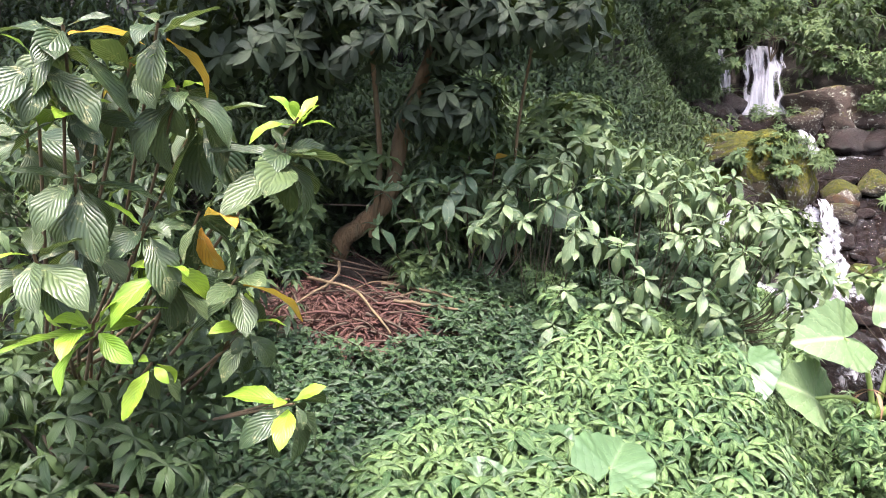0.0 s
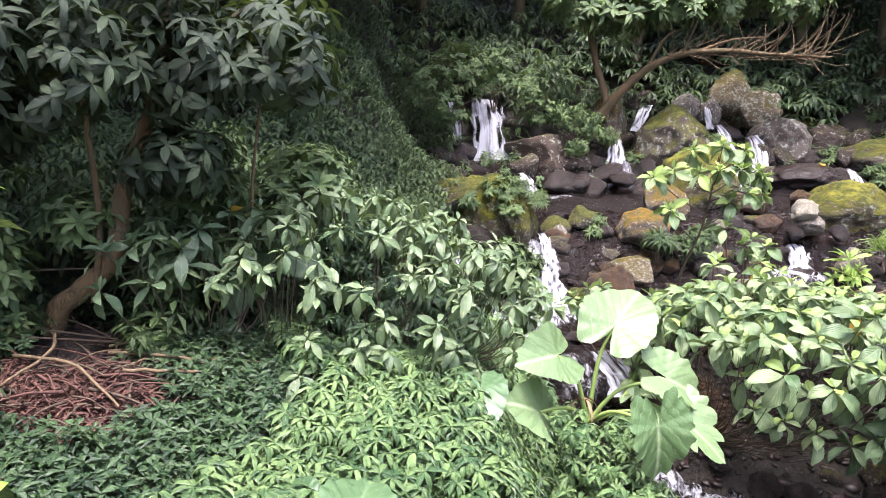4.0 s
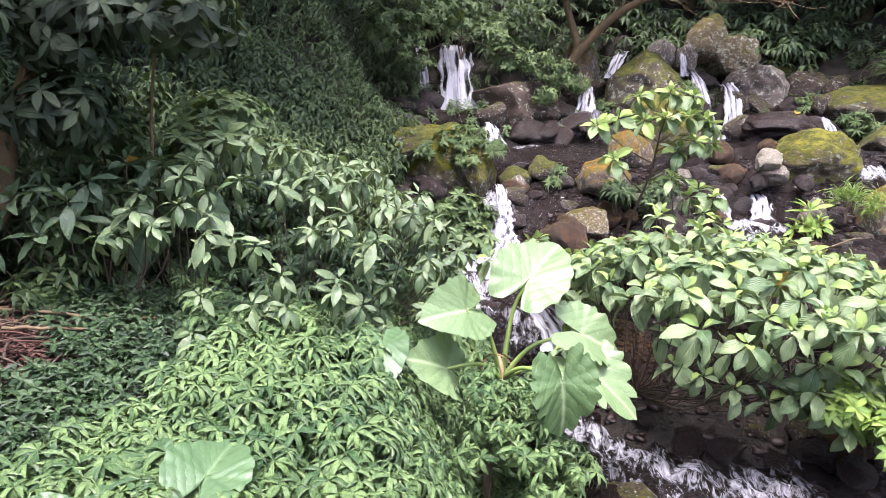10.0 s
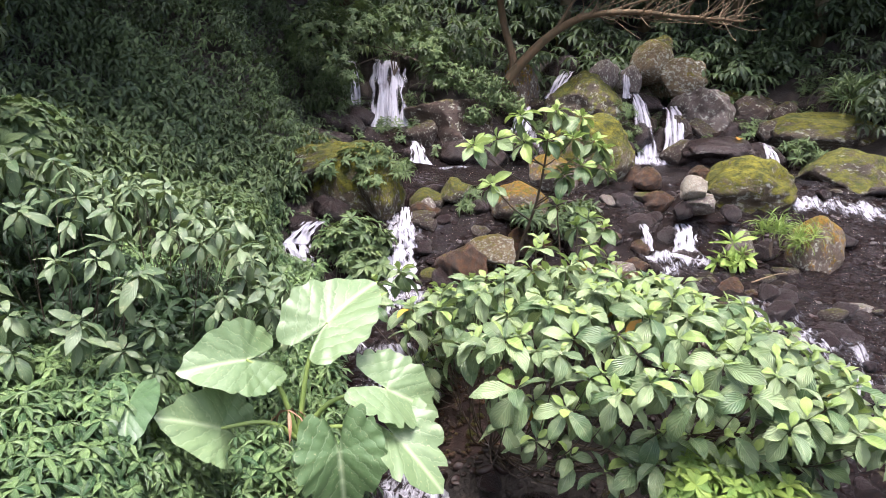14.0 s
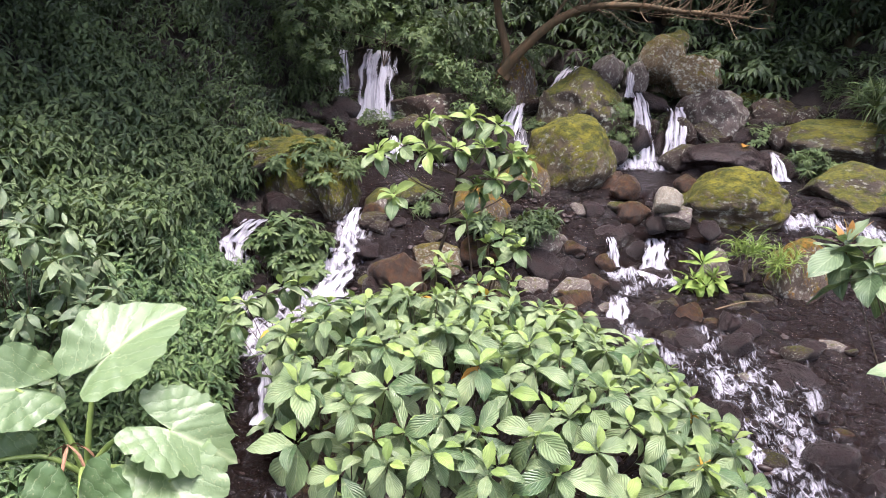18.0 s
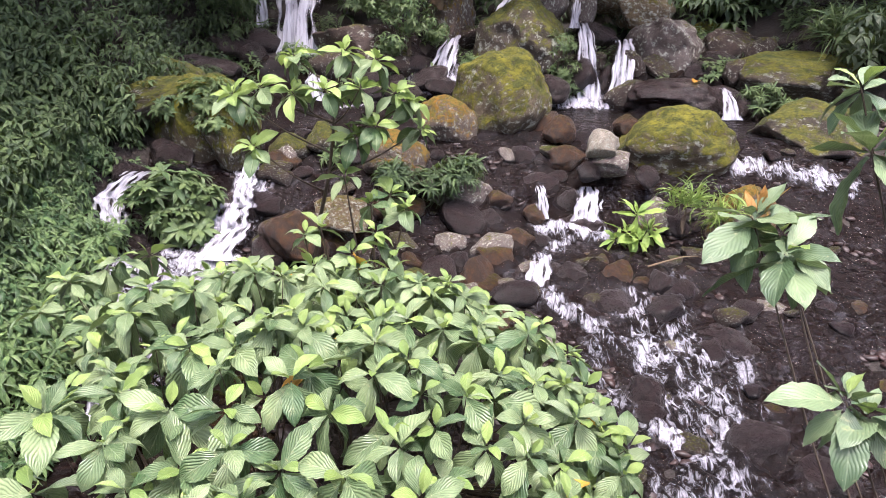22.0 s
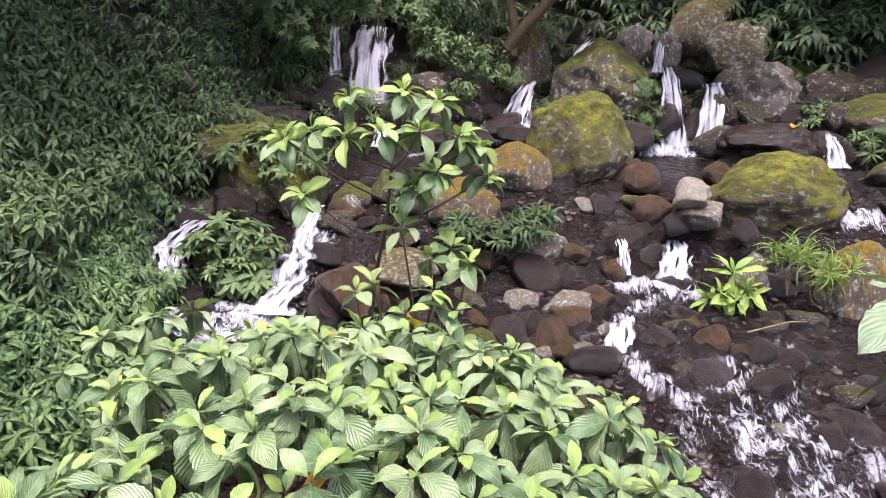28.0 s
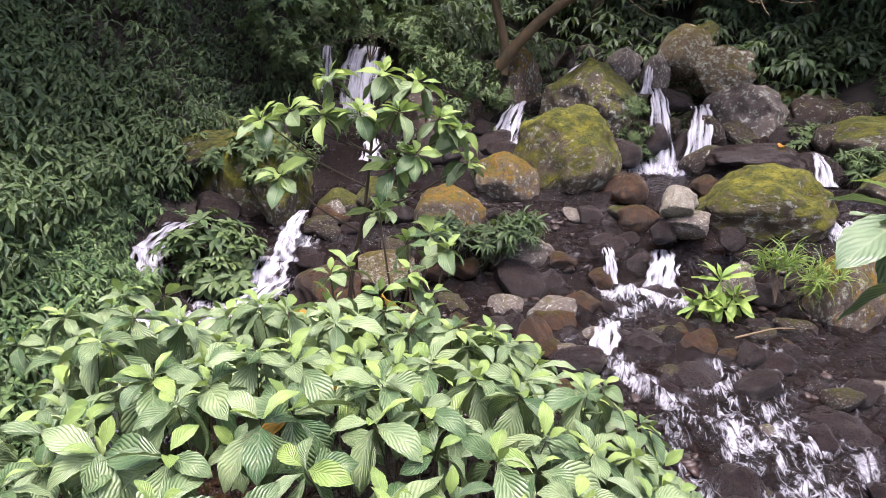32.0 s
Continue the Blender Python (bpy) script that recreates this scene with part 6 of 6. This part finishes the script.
clump("bank_weeds", "green weeds round the foot of the elephant ear", "plants", (((2.5, 3.6, 1.0), 0.22), ((2.8, 3.5, 0.95), 0.2), ((2.6, 3.4, 0.85), 0.22), ((2.95, 3.65, 0.95), 0.18)), 130, W_COVER, M_COVER, 219, 0.9)
clump("edge_weeds", "narrow-leaved green weeds hanging over the bank below the elephant ear", "plants", (((2.45, 3.45, 0.72), 0.3), ((2.85, 3.45, 0.62), 0.28), ((2.65, 3.3, 0.72), 0.26), ((3.0, 3.65, 0.5), 0.26), ((2.9, 3.85, 0.5), 0.26), ((2.75, 3.15, 0.55), 0.26), ((3.05, 3.4, 0.42), 0.24)), 260, W_COVER, M_COVER, 221, 0.95)
clump("bright_weed", "pale yellow-green leafy weed below the thicket", "plants", (((5.0, 2.75, 0.75), 0.22), ((5.3, 2.65, 0.65), 0.2), ((4.75, 2.8, 0.85), 0.18), ((5.1, 2.95, 0.8), 0.2), ((4.85, 2.45, 0.72), 0.18)), 130, W_FERN, M_BRIGHT, 215, 0.8)
leaf_set("bright", 0.24, 0.075, {"old": M_BRIGHT_OWN, "new": M_BRIGHT_OWN, "yellow": M_YELLOW}, ripple=0.004, ribs=8)
bright = root("bright_plant", (8.78, 6.62, 0.82), "bright lime-green rosette plant among stream stones", "plant")
for tip, grown in (((8.76, 6.6, 1.2), 1.2), ((8.62, 6.55, 1.02), 0.95), ((8.9, 6.56, 1.04), 1.0), ((8.74, 6.48, 0.95), 0.9), ((8.98, 6.6, 0.94), 0.85), ((8.55, 6.62, 0.93), 0.85)):
    rosette(bright, rng, "bright", tip, (0, -0.3, 1), 12, grown, 0.3, 0.0, (60, -35))
stems(bright, [(((8.78, 6.62, 0.78), (8.76, 6.6, 1.2)), 0.012, 0.008)], M_STALK, "stalk")

# ---- loose stones of the bed ----
stone_rng = random.Random(77)
stone_mats = (R_DARK, R_DRY, R_DARK, R_DARK, R_DARK, R_BROWN)
stone_meshes = []
for i in range(12):
    me = rock_geo(300 + i, 3, 10, 0.12)
    me.name = "stone"
    me.materials.append(stone_mats[i % 6])
    stone_meshes.append(me)
shoal_meshes = []
for i in range(8):
    me = rock_geo(340 + i, 3, 9, 0.12)
    me.name = "stone"
    me.materials.append((R_DRY, R_BROWN, R_MOSS, R_DRY, R_GREY, R_DARK, R_BROWN, R_MOSS)[i])
    shoal_meshes.append(me)
laid = 0
while laid < 215:
    u, w = stone_rng.uniform(4.2, 10.7), stone_rng.uniform(1.6, 9.6)
    x, y = to_xy(u, w)
    s = 0.06 + 0.13 * stone_rng.random() ** 2
    if w < 4.6 and 3.6 < u < 6.6 and stone_rng.random() < 0.7:
        continue
    if float(whiteness(np.array([x]), np.array([y]))[0]) > 0.35 and stone_rng.random() < 0.85:
        continue
    ob = new("stone", stone_rng.choice(stone_meshes))
    ob.matrix_basis = pose(x, y, float(rough_ground(x, y)) + s * 0.3 + 0.03, stone_rng.uniform(-15, 15), stone_rng.uniform(-15, 15), stone_rng.uniform(0, 360)) @ Matrix.Diagonal((s * stone_rng.uniform(0.8, 1.4), s, s * stone_rng.uniform(0.4, 0.75), 1))
    tagged(ob, "small wet rounded stone in the stream bed", "stone", "loose stones of the stream bed")
    laid += 1


for i in range(70):
    u, w = stone_rng.uniform(7.0, 10.3), stone_rng.uniform(2.3, 6.0)
    x, y = to_xy(u, w)
    s = 0.09 + 0.14 * stone_rng.random() ** 1.5
    if float(whiteness(np.array([x]), np.array([y]))[0]) > 0.3:
        continue
    ob = new("stone", stone_rng.choice(shoal_meshes))
    ob.matrix_basis = pose(x, y, float(rough_ground(x, y)) + s * 0.35, stone_rng.uniform(-20, 20), stone_rng.uniform(-20, 20), stone_rng.uniform(0, 360)) @ Matrix.Diagonal((s * stone_rng.uniform(0.9, 1.4), s, s * stone_rng.uniform(0.55, 0.9), 1))
    tagged(ob, "weathered stone of the shoal below the pool", "stone", "stones of the shoal")


for i in range(64):
    u, w = stone_rng.uniform(12.7, 14.4), stone_rng.uniform(0.8, 11.5)
    x, y = to_xy(u, w)
    s = stone_rng.uniform(0.16, 0.36)
    ob = new("rock", stone_meshes[stone_rng.randrange(3)])
    ob.matrix_basis = pose(x, y, float(rough_ground(x, y)) + s * 0.25, stone_rng.uniform(-20, 20), stone_rng.uniform(-20, 20), stone_rng.uniform(0, 360)) @ Matrix.Diagonal((s * stone_rng.uniform(0.9, 1.5), s, s * stone_rng.uniform(0.6, 0.95), 1))
    tagged(ob, "dark wet rock among the boulders of the falls", "rock", "dark rocks at the falls")


def pebble_geo(seed):
    me = rock_geo(seed, 2, 9, 0.12)
    v = np.empty(len(me.vertices) * 3)
    me.vertices.foreach_get("co", v)
    f = np.array([tuple(q.vertices) for q in me.polygons])
    bpy.data.meshes.remove(me)
    return v.reshape(-1, 3) * (1, 0.75, 0.4), f, None


pr = np.random.default_rng(8)
pu, pw = pr.uniform(3.8, 11, 9000), pr.uniform(1.3, 10.2, 9000)
px, py = to_xy(pu, pw)
ps = 0.022 + 0.05 * pr.random(9000) ** 2
scatter("gravel", [pebble_geo(400 + i) for i in range(4)], np.stack([px, py, rough_ground(px, py) + ps * 0.2], -1), pr.normal(0, 0.25, (9000, 3)) + np.array([0, 0, 1.0]), ps, M_GRAVEL, 9, "brown and dark gravel of the stream bed", "gravel")

# ---- litter ----
lit = new("leaf_litter", sheet(np.linspace(-1.45, 0.15, 40), np.linspace(3.4, 4.8, 40), lambda x, y: rough_ground(x, y) + 0.07 - 0.2 * np.clip(((x + 0.65) / 0.75) ** 2 + ((y - 4.1) / 0.6) ** 2, 0, 1.2), "leaf_litter", M_LITTER))
tagged(lit, "patch of red-brown roots and leaf litter under the tree", "litter", kind="stuff")
tr = np.random.default_rng(21)
W_DEAD = [whorl_geo(7, 0.13, 0.014, 4, s + 190, 3, 2, 0.3) for s in range(3)]
dx, dy = np.concatenate([tr.normal(-0.6, 0.32, 480), tr.normal(0.1, 0.35, 260)]), np.concatenate([tr.normal(4.1, 0.22, 480), tr.normal(4.75, 0.25, 260)])
scatter("dead_leaves", W_DEAD, np.stack([dx, dy, rough_ground(dx, dy) + 0.05], -1), tr.normal(0, 0.3, (740, 3)) + np.array([0, 0, 1.0]), tr.uniform(0.5, 1.1, 740), M_STRAW, 22, "dry reddish leaf shreds on the bank", "litter")
for i in range(90):
    a = np.array([tr.uniform(-1.15, 0.0), tr.uniform(3.75, 4.5), 0.0]) + (np.array([0.7, 0.6, 0.0]) if i % 3 == 0 else 0)
    a[2] = float(rough_ground(a[0], a[1])) + 0.08
    d = np.array([tr.normal(0, 0.28), tr.normal(0, 0.2), 0.0])
    b = a + d
    b[2] = float(rough_ground(b[0], b[1])) + 0.09
    tagged(new("fallen_twig", mesh_of("fallen_twig", *tube([a, (a + b) / 2 + (0, 0, 0.03), b], tr.uniform(0.005, 0.014), 0.003, 5), (M_PALE_BARK if i % 4 == 0 else M_TWIG, M_TWIG, M_STRAW)[i % 3])), "dry brown twig lying on the leaf litter", "twig", "twigs on the litter")
for pts in (((-0.9, 4.5), (-0.55, 4.2), (-0.3, 3.95)), ((-0.4, 4.6), (0.0, 4.45), (0.35, 4.5)), ((-0.1, 4.7), (0.3, 4.55), (0.62, 4.62)), ((-0.75, 4.9), (-0.7, 4.45), (-0.95, 4.0)), ((-0.3, 4.3), (0.1, 4.3), (0.45, 4.42))):
    line = [(x, y, float(rough_ground(x, y)) + 0.1 + 0.07 * (k == 1)) for k, (x, y) in enumerate(pts)]
    tagged(new("root", mesh_of("root", *tube(line, 0.013, 0.007, 7, 0.004, tr), M_PALE_BARK)), "bare tan root arching over the leaf litter", "root", "roots under the tree")
for x, y, z, turn in ((11.5, 9.45, 2.26, 40), (8.2, 3.83, 0.27, 120)):
    ob = new("fallen_leaf", LEAVES["shrub"]["yellow"][1])
    ob.matrix_basis = pose(x, y, z, 8, -6, turn)
    tagged(ob, "single orange-yellow fallen leaf", "leaf")
line = [(8.6, 6.1, 0.78), (8.9, 6.05, 0.86), (9.1, 6.12, 0.84), (9.35, 6.18, 0.8)]
tagged(new("fallen_branch", mesh_of("fallen_branch", *tube(line, 0.011, 0.006, 6), M_PALE_BARK)), "thin bare tan branch lying across wet stones", "branch")
earth = new("islet_soil", sheet(np.linspace(3.7, 5.0, 36), np.linspace(4.0, 5.7, 44), lambda x, y: rough_ground(x, y) + 0.2 - 0.34 * np.clip(((x - 4.3) / 0.62) ** 2 + ((y - 4.85) / 0.85) ** 2, 0, 1.4), "islet_soil", M_EARTH))
ir = np.random.default_rng(44)
ix, iy = ir.uniform(3.8, 4.8, 420), ir.uniform(4.1, 5.6, 420)
iz = rough_ground(ix, iy) + 0.2 - 0.34 * np.clip(((ix - 4.3) / 0.62) ** 2 + ((iy - 4.85) / 0.85) ** 2, 0, 1.4)
scatter("islet_pebbles", [pebble_geo(430 + i) for i in range(4)], np.stack([ix, iy, iz + 0.008], -1), ir.normal(0, 0.25, (420, 3)) + np.array([0, 0, 1.0]), ir.uniform(0.02, 0.055, 420), R_BROWN, 45, "rounded brown pebbles on the islet soil", "pebbles")
tagged(earth, "bare red-brown soil under the thicket on the islet", "soil", kind="stuff")
